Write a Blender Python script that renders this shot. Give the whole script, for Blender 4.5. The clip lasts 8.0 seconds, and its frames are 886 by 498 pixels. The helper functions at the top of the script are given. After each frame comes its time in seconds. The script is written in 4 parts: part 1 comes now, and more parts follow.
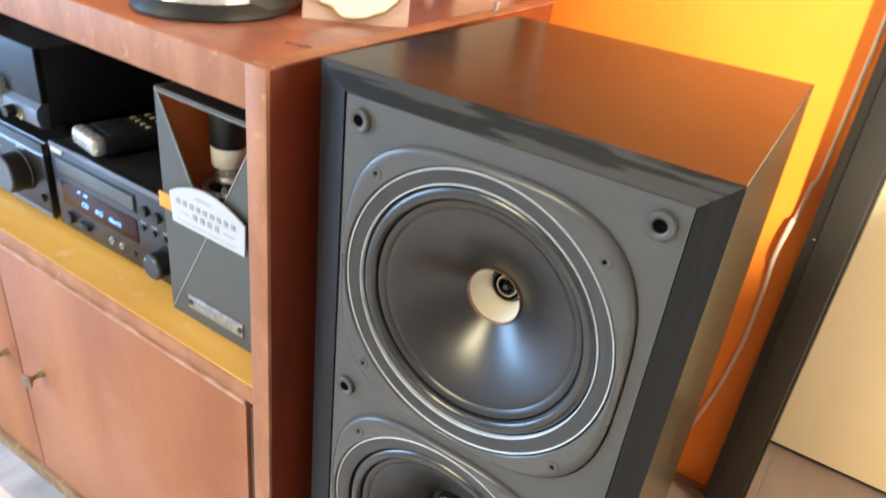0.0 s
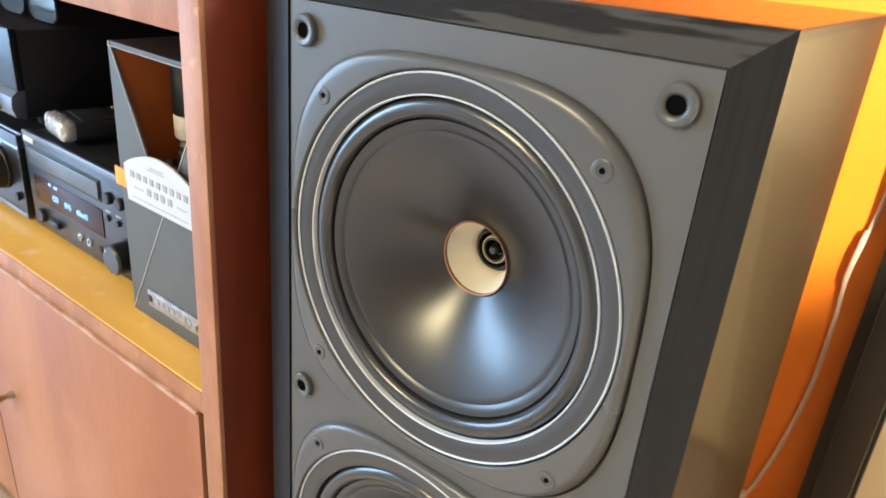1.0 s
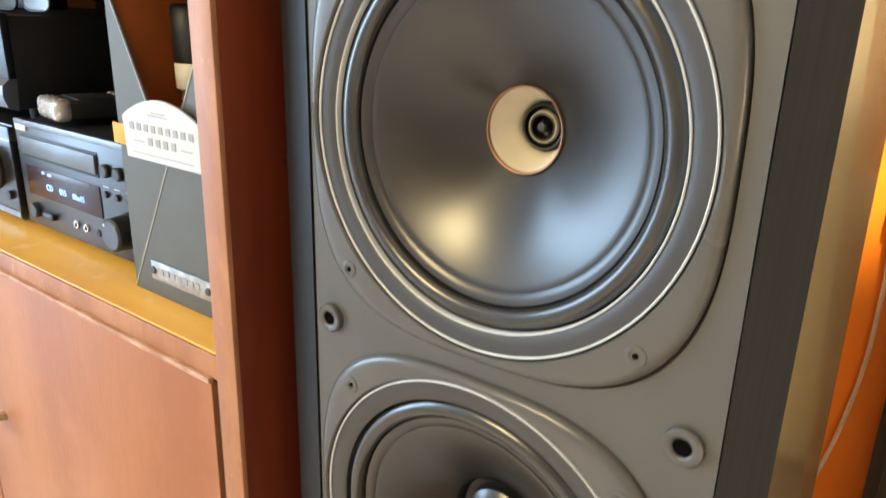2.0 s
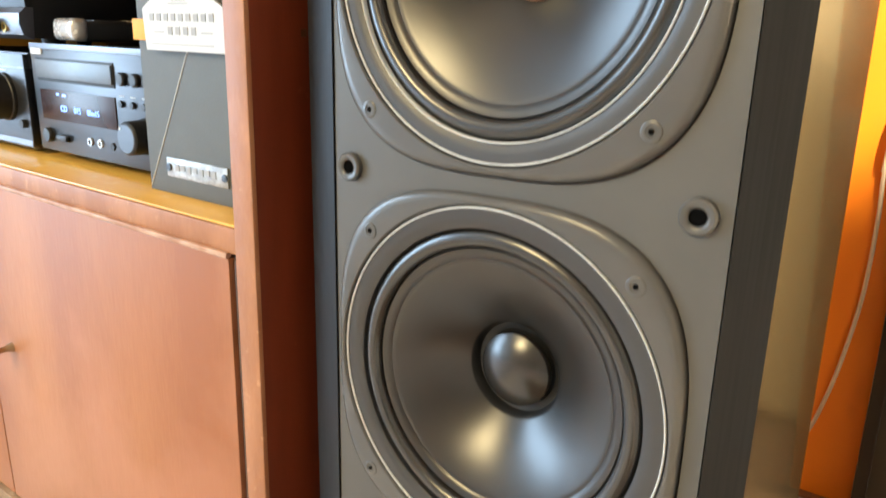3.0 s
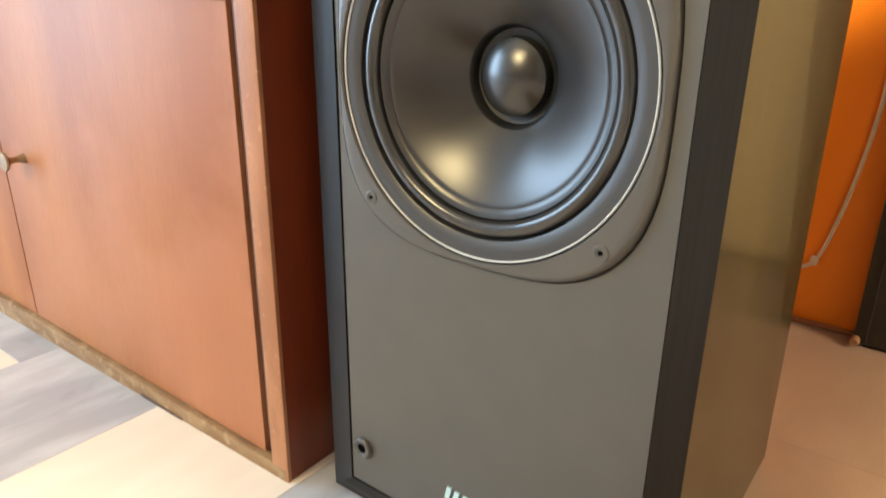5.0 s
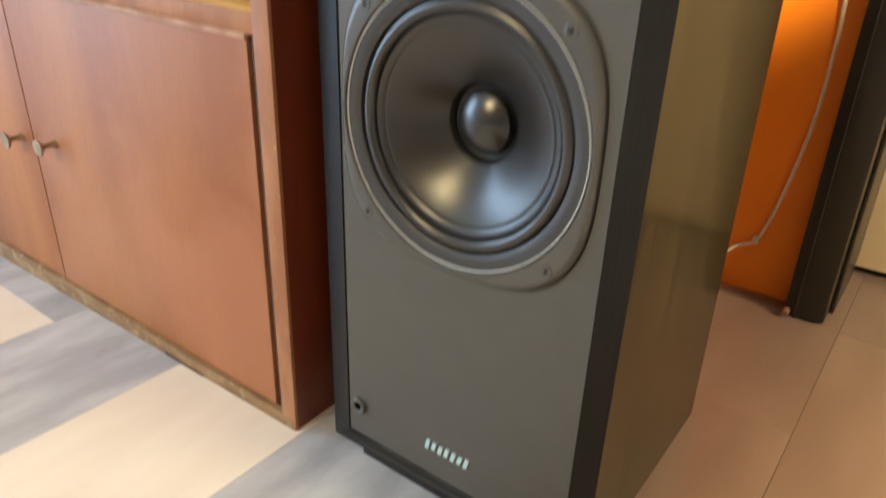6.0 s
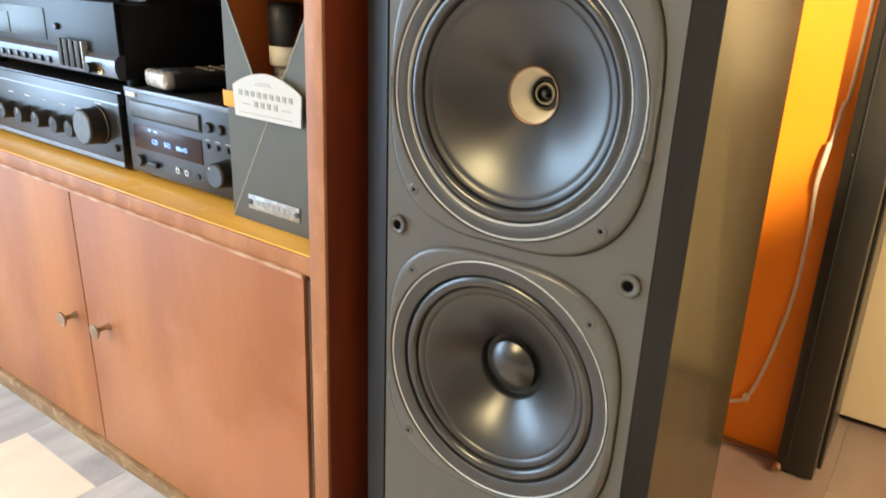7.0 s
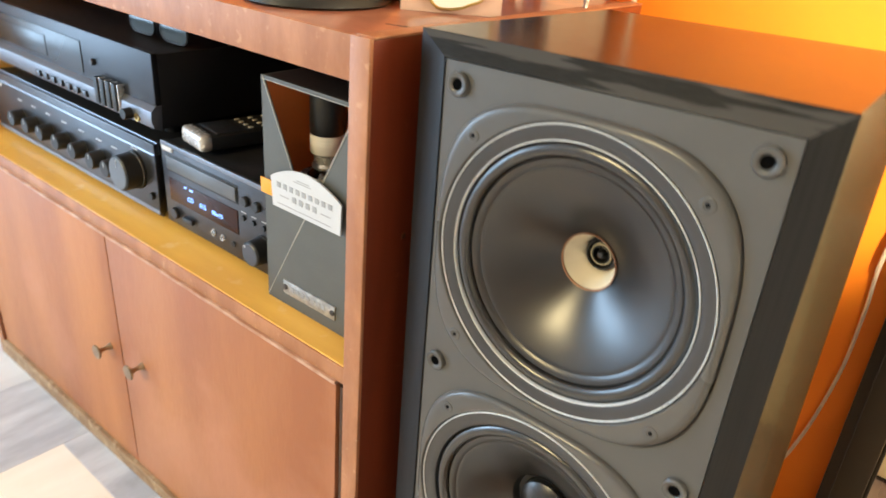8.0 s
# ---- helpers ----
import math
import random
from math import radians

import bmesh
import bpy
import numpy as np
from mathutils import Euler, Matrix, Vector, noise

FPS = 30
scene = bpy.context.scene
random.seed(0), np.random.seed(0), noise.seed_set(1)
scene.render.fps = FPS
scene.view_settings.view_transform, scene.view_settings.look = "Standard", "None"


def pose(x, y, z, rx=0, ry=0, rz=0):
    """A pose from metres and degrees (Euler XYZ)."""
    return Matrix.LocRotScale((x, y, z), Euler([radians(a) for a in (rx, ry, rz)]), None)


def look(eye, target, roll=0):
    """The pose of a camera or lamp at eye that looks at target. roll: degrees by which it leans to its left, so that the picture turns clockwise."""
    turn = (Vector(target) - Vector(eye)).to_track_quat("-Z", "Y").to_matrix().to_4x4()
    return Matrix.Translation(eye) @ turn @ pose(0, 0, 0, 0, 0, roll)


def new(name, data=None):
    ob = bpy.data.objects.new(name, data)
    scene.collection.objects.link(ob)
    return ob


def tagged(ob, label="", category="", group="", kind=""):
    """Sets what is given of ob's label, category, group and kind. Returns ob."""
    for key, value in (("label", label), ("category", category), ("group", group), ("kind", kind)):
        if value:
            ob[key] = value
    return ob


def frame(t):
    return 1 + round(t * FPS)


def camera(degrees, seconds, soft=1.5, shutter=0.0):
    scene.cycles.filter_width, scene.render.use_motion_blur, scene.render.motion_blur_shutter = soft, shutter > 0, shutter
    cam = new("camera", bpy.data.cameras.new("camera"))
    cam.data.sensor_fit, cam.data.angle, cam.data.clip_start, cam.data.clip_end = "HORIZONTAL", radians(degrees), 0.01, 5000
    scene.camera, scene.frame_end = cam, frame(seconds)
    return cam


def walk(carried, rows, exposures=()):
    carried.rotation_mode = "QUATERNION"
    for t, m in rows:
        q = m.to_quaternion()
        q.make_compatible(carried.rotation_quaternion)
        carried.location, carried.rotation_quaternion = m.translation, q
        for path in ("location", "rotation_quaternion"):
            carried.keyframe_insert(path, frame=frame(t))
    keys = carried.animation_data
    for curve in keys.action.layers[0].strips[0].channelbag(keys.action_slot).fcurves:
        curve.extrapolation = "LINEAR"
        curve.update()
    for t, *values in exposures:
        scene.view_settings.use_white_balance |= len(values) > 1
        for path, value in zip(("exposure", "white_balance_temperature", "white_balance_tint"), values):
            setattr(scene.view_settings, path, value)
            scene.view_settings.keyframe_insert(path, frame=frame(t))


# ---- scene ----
cam = camera(64.8, 8.0, soft=1.6, shutter=0.45)
PATH = [
    (0, (0.166, -0.314, 0.791), (-0.732, 1.19, -0.174), 7.1),
    (0.5, (0.184, -0.275, 0.738), (-0.851, 1.138, -0.227), 7.5),
    (1, (0.18, -0.236, 0.692), (-0.913, 1.241, -0.098), 5.2),
    (1.2, (0.163, -0.232, 0.671), (-0.959, 1.25, -0.066), 3.1),
    (2.3, (0.16, -0.247, 0.566), (-0.979, 1.29, -0.017), 1.6),
    (2.5, (0.163, -0.257, 0.549), (-0.974, 1.284, -0.024), 1.5),
    (3, (0.175, -0.276, 0.5), (-0.962, 1.285, -0.021), 1.4),
    (3.5, (0.185, -0.288, 0.467), (-0.965, 1.245, -0.104), 1.6),
    (4, (0.197, -0.29, 0.424), (-0.953, 1.224, -0.195), 1.2),
    (4.5, (0.202, -0.291, 0.393), (-0.962, 1.2, -0.256), 0.2),
    (4.7, (0.202, -0.291, 0.381), (-0.957, 1.203, -0.27), 0.3),
    (5.8, (0.246, -0.343, 0.42), (-0.828, 1.094, -0.465), 1.9),
    (6, (0.254, -0.354, 0.464), (-0.812, 1.101, -0.401), 2.1),
    (6.2, (0.256, -0.36, 0.505), (-0.797, 1.124, -0.332), 1.9),
    (6.5, (0.253, -0.376, 0.561), (-0.806, 1.146, -0.188), 1.5),
    (7, (0.24, -0.4, 0.608), (-0.858, 1.132, -0.06), 2.2),
    (7.5, (0.221, -0.367, 0.641), (-0.932, 1.147, 0.024), 2.1),
    (8, (0.177, -0.344, 0.743), (-0.937, 1.079, -0.114), 4.6),
]
EXPOSURES = [(0.0, -0.14, 5450, 10), (0.5, -0.13, 5500, 10), (1.0, -0.11, 5750, 10), (2.5, -0.06, 6500, 10), (3.5, 0.01, 6500, 10), (4.5, 0.02, 6500, 10),
             (6.0, -0.66, 6400, 10), (6.5, -0.24, 6500, 10), (7.0, -0.22, 6450, 10), (7.5, -0.20, 6400, 10), (8.0, -0.22, 6250, 10)]
walk(cam, [(t, look(eye, target, roll)) for t, eye, target, roll in PATH],
     exposures=EXPOSURES)

# ---------- light: windows behind and left of the viewer, two added lamps at right ---
world = bpy.data.worlds.new("sky")
scene.world = world
world.use_nodes = True
wn = world.node_tree.nodes
sky = wn.new("ShaderNodeTexSky")
sky.sky_type, sky.sun_disc, sky.sun_elevation, sky.sun_rotation = "NISHITA", False, radians(35), radians(150)
world.node_tree.links.new(sky.outputs[0], wn["Background"].inputs[0])
wn["Background"].inputs[1].default_value = 0.08


def area_lamp(name, eye, target, width, height, power, colour):
    data = bpy.data.lights.new(name, "AREA")
    data.shape, data.size, data.size_y, data.energy, data.color = "RECTANGLE", width, height, power, colour
    ob = new(name, data)
    ob.matrix_world = look(eye, target)
    return ob


area_lamp("window_daylight", (-3.04, -1.78, 1.06), (0.0, -1.78, 1.06), 1.3, 1.9, 140, (0.55, 0.77, 1.0))
area_lamp("window_warm_daylight", (-0.70, -2.64, 1.85), (-0.2, 0, 0.5), 0.75, 0.75, 75, (1.0, 0.78, 0.40))
# unseen small lamp, placed for the lit edge on the orange wall
area_lamp("side_shadow_lamp", (1.85, -1.75, 1.75), (0.1, 0.612, 0.5), 0.08, 0.035, 430, (1.0, 0.88, 0.66))
# added fill for the door, wall foot and floor; no passage is known
area_lamp("right_fill_lamp", (1.32, 0.30, 0.78), (0.3, 0.50, 0.35), 0.36, 0.80, 42, (1.0, 0.80, 0.50))


# ---------- materials ----------
def material(name, colour, rough=0.5, metal=0.0, second=None, scale=20.0, stretch=(1, 1, 1), amount=0.5, bump=0.0,
             fine=200.0, fine_stretch=None, spec=0.5, spread=0.0, coat=0.0, detail=4.0, sharp=(0.35, 0.65), emit=0.0, wear=None, wear_scale=45.0, wear_from=0.63):
    """Two scales of noise between two colours, a finer one in gloss and relief."""
    m = bpy.data.materials.new(name)
    m.use_nodes = True
    t = m.node_tree
    n, ln = t.nodes, t.links
    b = n["Principled BSDF"]
    b.inputs["Roughness"].default_value, b.inputs["Metallic"].default_value = rough, metal
    b.inputs["Specular IOR Level"].default_value, b.inputs["Coat Weight"].default_value = spec, coat
    b.inputs["Coat Roughness"].default_value = 0.12
    co = n.new("ShaderNodeTexCoord")

    def noise_at(size, along, det):
        mp, nz = n.new("ShaderNodeMapping"), n.new("ShaderNodeTexNoise")
        mp.inputs["Scale"].default_value = along
        nz.inputs["Scale"].default_value, nz.inputs["Detail"].default_value = size, det
        ln.new(co.outputs["Object"], mp.inputs[0])
        ln.new(mp.outputs[0], nz.inputs["Vector"])
        return nz

    second = second or [c * 0.75 for c in colour]
    big, small = noise_at(scale, stretch, detail), noise_at(fine, fine_stretch or stretch, 3.0)
    ramp = n.new("ShaderNodeMapRange")
    ramp.inputs[1].default_value, ramp.inputs[2].default_value = sharp
    ln.new(big.outputs[0], ramp.inputs[0])
    add = n.new("ShaderNodeMath")
    add.operation, add.use_clamp = "MULTIPLY_ADD", True
    ln.new(small.outputs[0], add.inputs[0])
    add.inputs[1].default_value = 0.4
    ln.new(ramp.outputs[0], add.inputs[2])
    fac = n.new("ShaderNodeMath")
    fac.operation, fac.inputs[1].default_value = "MULTIPLY", amount
    ln.new(add.outputs[0], fac.inputs[0])
    mix = n.new("ShaderNodeMix")
    mix.data_type = "RGBA"
    mix.inputs[6].default_value, mix.inputs[7].default_value = (*colour, 1), (*second, 1)
    ln.new(fac.outputs[0], mix.inputs[0])
    out = mix.outputs[2]
    if wear:
        spots, cut, worn = noise_at(wear_scale, (1, 1, 1), 7.0), n.new("ShaderNodeMapRange"), n.new("ShaderNodeMix")
        cut.inputs[1].default_value, cut.inputs[2].default_value, cut.inputs[4].default_value = wear_from, wear_from + 0.09, 0.5
        worn.data_type = "RGBA"
        worn.inputs[7].default_value = (*wear, 1)
        ln.new(spots.outputs[0], cut.inputs[0])
        ln.new(cut.outputs[0], worn.inputs[0])
        ln.new(out, worn.inputs[6])
        out = worn.outputs[2]
    if spread:
        info, hsv, mr = n.new("ShaderNodeObjectInfo"), n.new("ShaderNodeHueSaturation"), n.new("ShaderNodeMapRange")
        mr.inputs[3].default_value, mr.inputs[4].default_value = 1 - spread, 1 + spread
        ln.new(info.outputs["Random"], mr.inputs[0])
        ln.new(mr.outputs[0], hsv.inputs["Value"])
        ln.new(out, hsv.inputs["Color"])
        out = hsv.outputs[0]
    ln.new(out, b.inputs["Base Color"])
    rr = n.new("ShaderNodeMapRange")
    rr.inputs[3].default_value, rr.inputs[4].default_value = max(rough - 0.06, 0.02), min(rough + 0.08, 1)
    ln.new(small.outputs[0], rr.inputs[0])
    ln.new(rr.outputs[0], b.inputs["Roughness"])
    if bump:
        bp = n.new("ShaderNodeBump")
        bp.inputs["Strength"].default_value, bp.inputs["Distance"].default_value = bump, 0.001
        ln.new(small.outputs[0], bp.inputs["Height"])
        ln.new(bp.outputs[0], b.inputs["Normal"])
    if emit:
        b.inputs["Emission Color"].default_value, b.inputs["Emission Strength"].default_value = (*colour, 1), emit
    return m


UP, DEEP, ALONG = (14, 14, 1), (14, 1, 14), (1, 14, 14)
M = {
    "door_wood": material("varnished_door_veneer", (0.49, 0.208, 0.070), 0.50, second=(0.29, 0.095, 0.033), scale=1.3, stretch=(6, 6, 0.8), amount=0.9, bump=0.04, fine=60, fine_stretch=UP, spec=0.6, sharp=(0.32, 0.68), wear=(0.46, 0.20, 0.11), wear_scale=4.0, wear_from=0.52),
    "edge_wood": material("worn_wood_edge", (0.44, 0.205, 0.100), 0.48, second=(0.30, 0.120, 0.052), scale=14, stretch=(3, 3, 1), amount=0.85, bump=0.15, fine=160, wear=(0.56, 0.32, 0.17), wear_scale=110.0, wear_from=0.62),
    "top_wood": material("varnished_cabinet_top", (0.35, 0.145, 0.095), 0.30, second=(0.22, 0.078, 0.048), scale=5, stretch=(1, 4, 4), amount=0.7, bump=0.05, fine=70, fine_stretch=ALONG, coat=0.5, wear=(0.46, 0.22, 0.13), wear_scale=16.0, wear_from=0.58),
    # red veneer, darkened for the shade in the gap by the loudspeaker
    "side_wood_shaded": material("shaded_red_side_veneer", (0.20, 0.036, 0.012), 0.36, second=(0.125, 0.021, 0.007), scale=5, stretch=(6, 6, 0.6), amount=0.8, bump=0.05, fine=60, fine_stretch=UP, wear=(0.30, 0.09, 0.04), wear_scale=60.0, wear_from=0.70),
    # deep shade of the bay put into the colour of its inner boards
    "inner_wood_shaded": material("cabinet_inside_shade", (0.030, 0.014, 0.008), 0.7, scale=8, bump=0.1),
    "shelf_wood": material("yellow_varnished_shelf", (0.88, 0.53, 0.11), 0.33, second=(0.72, 0.37, 0.065), scale=4, stretch=(1, 6, 6), amount=0.75, bump=0.05, fine=60, fine_stretch=ALONG, coat=0.2, wear=(0.90, 0.66, 0.34), wear_scale=30.0, wear_from=0.64),
    "raw_edge": material("worn_bare_plinth_edge", (0.36, 0.24, 0.13), 0.7, second=(0.20, 0.11, 0.05), scale=25, stretch=(1, 3, 3), amount=0.8, bump=0.3, fine=200, wear=(0.50, 0.37, 0.23), wear_scale=70.0, wear_from=0.56),
    "worn_lip": material("pale_worn_varnish_lip", (0.60, 0.40, 0.30), 0.5, second=(0.34, 0.15, 0.075), scale=40, stretch=(1, 3, 3), amount=0.8, bump=0.3, fine=200),
    "navy": material("dark_blue_plastic", (0.010, 0.013, 0.024), 0.3, scale=30),
    "hinge": material("brown_hinge_strip", (0.10, 0.045, 0.018), 0.5, second=(0.04, 0.016, 0.008), scale=30, stretch=(2, 2, 0.5), amount=0.9, bump=0.2),
    "ash": material("black_ash_veneer", (0.008, 0.0065, 0.004), 0.19, second=(0.034, 0.026, 0.008), scale=14, stretch=(10, 10, 0.4), amount=0.9, bump=0.06, fine=120, fine_stretch=(10, 10, 0.25), spec=0.23, sharp=(0.45, 0.68)),
    "ash_side": material("black_ash_side_bevel", (0.004, 0.004, 0.004), 0.46, second=(0.011, 0.011, 0.011), scale=22, stretch=(30, 30, 0.5), amount=0.8, bump=0.05, fine=90, fine_stretch=(16, 16, 0.4), spec=0.34, detail=3.0),
    "ash_top": material("black_ash_top_veneer", (0.012, 0.009, 0.008), 0.20, second=(0.034, 0.024, 0.017), scale=14, stretch=(0.7, 9, 9), amount=0.85, bump=0.05, fine=120, fine_stretch=(0.35, 10, 10), spec=0.10, sharp=(0.45, 0.62)),
    "ash_bevel": material("black_ash_bevel_grain", (0.005, 0.005, 0.005), 0.42, second=(0.060, 0.057, 0.053), scale=7, stretch=(1.8, 24, 24), amount=0.9, bump=0.06, fine=60, fine_stretch=(2, 24, 24), sharp=(0.49, 0.57), spec=0.10, detail=3),
    "baffle": material("grey_satin_baffle", (0.084, 0.082, 0.077), 0.46, second=(0.073, 0.071, 0.067), scale=30, amount=0.6, bump=0.03, fine=1500),
    "trim": material("grey_moulded_trim", (0.084, 0.082, 0.078), 0.27, second=(0.071, 0.069, 0.066), scale=40, amount=0.5, fine=3),
    "band": material("dark_grey_ring_band", (0.042, 0.042, 0.044), 0.38, scale=40, bump=0.05, fine=900),
    "ring": material("pale_ring_line", (0.74, 0.78, 0.80), 0.35, scale=60),
    "rubber": material("black_rubber_surround", (0.022, 0.021, 0.020), 0.23, scale=50, spec=0.8, fine=4),
    "cone": material("black_polymer_cone", (0.007, 0.0058, 0.0045), 0.31, second=(0.009, 0.0075, 0.006), scale=30, amount=0.5, spec=0.78, fine=5),
    "cap": material("glossy_dust_cap", (0.012, 0.011, 0.010), 0.25, scale=30, spec=0.75, fine=9),
    "black": material("matt_black_plastic", (0.007, 0.007, 0.007), 0.5, scale=40),
    "horn": material("cream_horn_plastic", (0.74, 0.66, 0.50), 0.42, second=(0.66, 0.57, 0.41), scale=60, amount=0.4),
    "copper": material("copper_rim", (0.30, 0.15, 0.08), 0.45, 0.5, scale=60),
    "logo": material("pale_blue_badge", (0.50, 0.72, 0.78), 0.4, scale=80),
    "orange_wall": material("orange_painted_wall", (0.88, 0.235, 0.008), 0.42, second=(0.82, 0.195, 0.006), scale=5, amount=0.7, bump=0.12, fine=60, spec=0.4),
    "wall_white": material("off_white_wall_paint", (0.50, 0.47, 0.42), 0.8, scale=4, amount=0.4, bump=0.1, fine=90),
    "ceiling": material("white_ceiling_paint", (0.62, 0.61, 0.58), 0.9, scale=4, amount=0.2),
    "frame_paint": material("dark_green_grey_frame_paint", (0.022, 0.018, 0.011), 0.34, second=(0.016, 0.013, 0.009), scale=7, stretch=(3, 3, 1), amount=0.7, bump=0.12, fine=90),
    "cream_door": material("cream_door_paint", (0.84, 0.66, 0.39), 0.45, second=(0.77, 0.58, 0.32), scale=4, amount=0.6, bump=0.06, fine=80, wear=(0.66, 0.46, 0.25), wear_scale=6.0, wear_from=0.62),
    "cable": material("white_cable_sheath", (0.70, 0.54, 0.36), 0.35, scale=90),
    "metal_dark": material("dark_anodised_front", (0.082, 0.083, 0.088), 0.31, 0.85, second=(0.066, 0.067, 0.072), scale=30, stretch=(0.5, 8, 8), amount=0.6, bump=0.03, fine=400, fine_stretch=(0.3, 10, 10)),
    "metal_grey": material("grey_anodised_front", (0.20, 0.21, 0.235), 0.36, 0.8, second=(0.18, 0.19, 0.21), scale=30, stretch=(0.5, 8, 8), amount=0.6, bump=0.03, fine=400, fine_stretch=(0.3, 10, 10)),
    "metal_black": material("black_steel_case", (0.010, 0.010, 0.011), 0.45, scale=30),
    "glass_dark": material("smoked_display_window", (0.035, 0.011, 0.006), 0.22, scale=20, spec=0.22),
    "receiver_front": material("dark_satin_front", (0.042, 0.043, 0.046), 0.33, 0.8, second=(0.036, 0.037, 0.040), scale=30, amount=0.5, fine=3),
    "window_grey": material("smoked_grey_window", (0.022, 0.022, 0.023), 0.25, scale=20, fine=3, spec=0.35),
    "tray": material("blue_grey_tray_front", (0.12, 0.13, 0.14), 0.35, 0.4, scale=30),
    "glow": material("blue_display_digits", (0.25, 0.45, 1.0), 0.5, scale=30, emit=2.0),
    "print": material("pale_printed_mark", (0.62, 0.63, 0.64), 0.5, scale=60),
    "gold": material("gold_socket", (0.60, 0.42, 0.14), 0.3, 0.9, scale=80),
    "box_card": material("grey_green_box_card", (0.088, 0.092, 0.086), 0.55, second=(0.076, 0.080, 0.075), scale=30, amount=0.7, bump=0.15, fine=600),
    "box_line": material("pale_box_edge_line", (0.40, 0.39, 0.35), 0.5, scale=60),
    "box_inner": material("rust_brown_box_lining", (0.74, 0.19, 0.040), 0.5, second=(0.60, 0.14, 0.028), scale=12, amount=0.6),
    "label": material("pale_grey_paper_label", (0.54, 0.56, 0.59), 0.55, second=(0.48, 0.50, 0.53), scale=40, amount=0.4),
    "ink": material("grey_print", (0.34, 0.35, 0.37), 0.6, scale=60),
    "plate": material("worn_silver_plate", (0.52, 0.52, 0.51), 0.38, 0.6, second=(0.20, 0.20, 0.20), scale=160, amount=0.7, bump=0.3, fine=500),
    "tag": material("orange_ribbon_tag", (0.90, 0.38, 0.03), 0.6, scale=60),
    "bottle": material("dark_bottle_glass", (0.016, 0.010, 0.008), 0.08, scale=20, spec=0.8),
    "foil": material("white_printed_neck_band", (0.78, 0.76, 0.71), 0.38, second=(0.60, 0.57, 0.52), scale=90, stretch=(0.3, 0.3, 4), amount=0.6),
    "silver": material("silver_plastic", (0.62, 0.61, 0.59), 0.25, 0.55, second=(0.48, 0.47, 0.46), scale=40, amount=0.5),
    "button": material("grey_gold_button", (0.38, 0.34, 0.24), 0.5, scale=80),
    "brass": material("aged_brass_knob", (0.42, 0.30, 0.18), 0.34, 0.85, second=(0.22, 0.14, 0.08), scale=90, amount=0.7),
    "card_pink": material("pinkish_mount_card", (0.66, 0.46, 0.38), 0.6, scale=20),
    "porcelain": material("white_glazed_plaque", (0.86, 0.84, 0.80), 0.2, scale=20, coat=0.4),
    "cream_card": material("cream_cardboard", (0.62, 0.50, 0.36), 0.7, scale=15, bump=0.1),
    "plank_cream": material("cream_plank", (0.90, 0.87, 0.82), 0.36, second=(0.82, 0.77, 0.70), scale=5, stretch=(5, 1, 1), amount=0.65, bump=0.10, fine=60, fine_stretch=(12, 1, 1), spread=0.03),
    "plank_grey": material("blue_grey_plank", (0.66, 0.71, 0.80), 0.34, second=(0.38, 0.42, 0.50), scale=6, stretch=(3.5, 1, 1), amount=0.9, bump=0.10, fine=60, fine_stretch=(12, 1, 1), spread=0.06, wear=(0.20, 0.21, 0.24), wear_scale=9.0, wear_from=0.64),
    "plank_pale": material("pale_grey_plank", (0.77, 0.81, 0.87), 0.34, second=(0.58, 0.62, 0.69), scale=4.5, stretch=(4, 1, 1), amount=0.8, bump=0.10, fine=60, fine_stretch=(12, 1, 1), spread=0.05),
    # brown planks, darkened further for the shade beside the loudspeaker
    "plank_tan_shaded": material("shaded_brown_grey_plank", (0.25, 0.178, 0.138), 0.33, second=(0.18, 0.120, 0.090), scale=3.0, stretch=(4, 1, 1), amount=0.85, bump=0.10, fine=60, fine_stretch=(12, 1, 1), spread=0.10),
    # flat black painted for the shade inside screw and socket holes
    "hole": material("hole_shade_black", (0.004, 0.004, 0.004), 0.95, scale=40, spec=0.0),
    "subfloor": material("dark_plank_joint", (0.30, 0.25, 0.21), 0.9, scale=20),
    # near-black put where only shade fills the groove and the door gap
    "gap": material("groove_and_gap_shade", (0.015, 0.01, 0.008), 0.9, scale=20),
    "smear": material("brown_floor_stain", (0.22, 0.08, 0.025), 0.7, scale=40),
}

# ---------- mesh helpers ----------
TURN = Matrix.Translation((-0.168, -0.010, 0.35)) @ Matrix.Rotation(radians(0.8), 4, "X") @ Matrix.Rotation(radians(1.3), 4, "Y") @ Matrix.Rotation(radians(1.0), 4, "Z") @ Matrix.Translation((0.172, 0.010, -0.35))
BASE = {}


def thing(name, loc, label, category, turn=None, group="", kind=""):
    """An Empty at the thing's base; its parts are given in room coordinates."""
    ob = new(name)
    ob.empty_display_size = 0.03
    ob.matrix_world = (turn or Matrix()) @ Matrix.Translation(loc)
    BASE[ob.name] = Vector(loc)
    return tagged(ob, label, category, group, kind)


def part(name, bm, mat, parent, label="", smooth=35):
    """One mesh under a thing or under a part."""
    loc = BASE[parent.name]
    bmesh.ops.translate(bm, verts=bm.verts, vec=-loc)
    mesh = bpy.data.meshes.new(name)
    bm.to_mesh(mesh)
    bm.free()
    mesh.materials.append(M[mat])
    mesh.shade_smooth()
    mesh.set_sharp_from_angle(angle=radians(smooth))
    ob = new(name, mesh)
    ob.parent = parent
    BASE[ob.name] = loc
    return tagged(ob, label) if label else ob


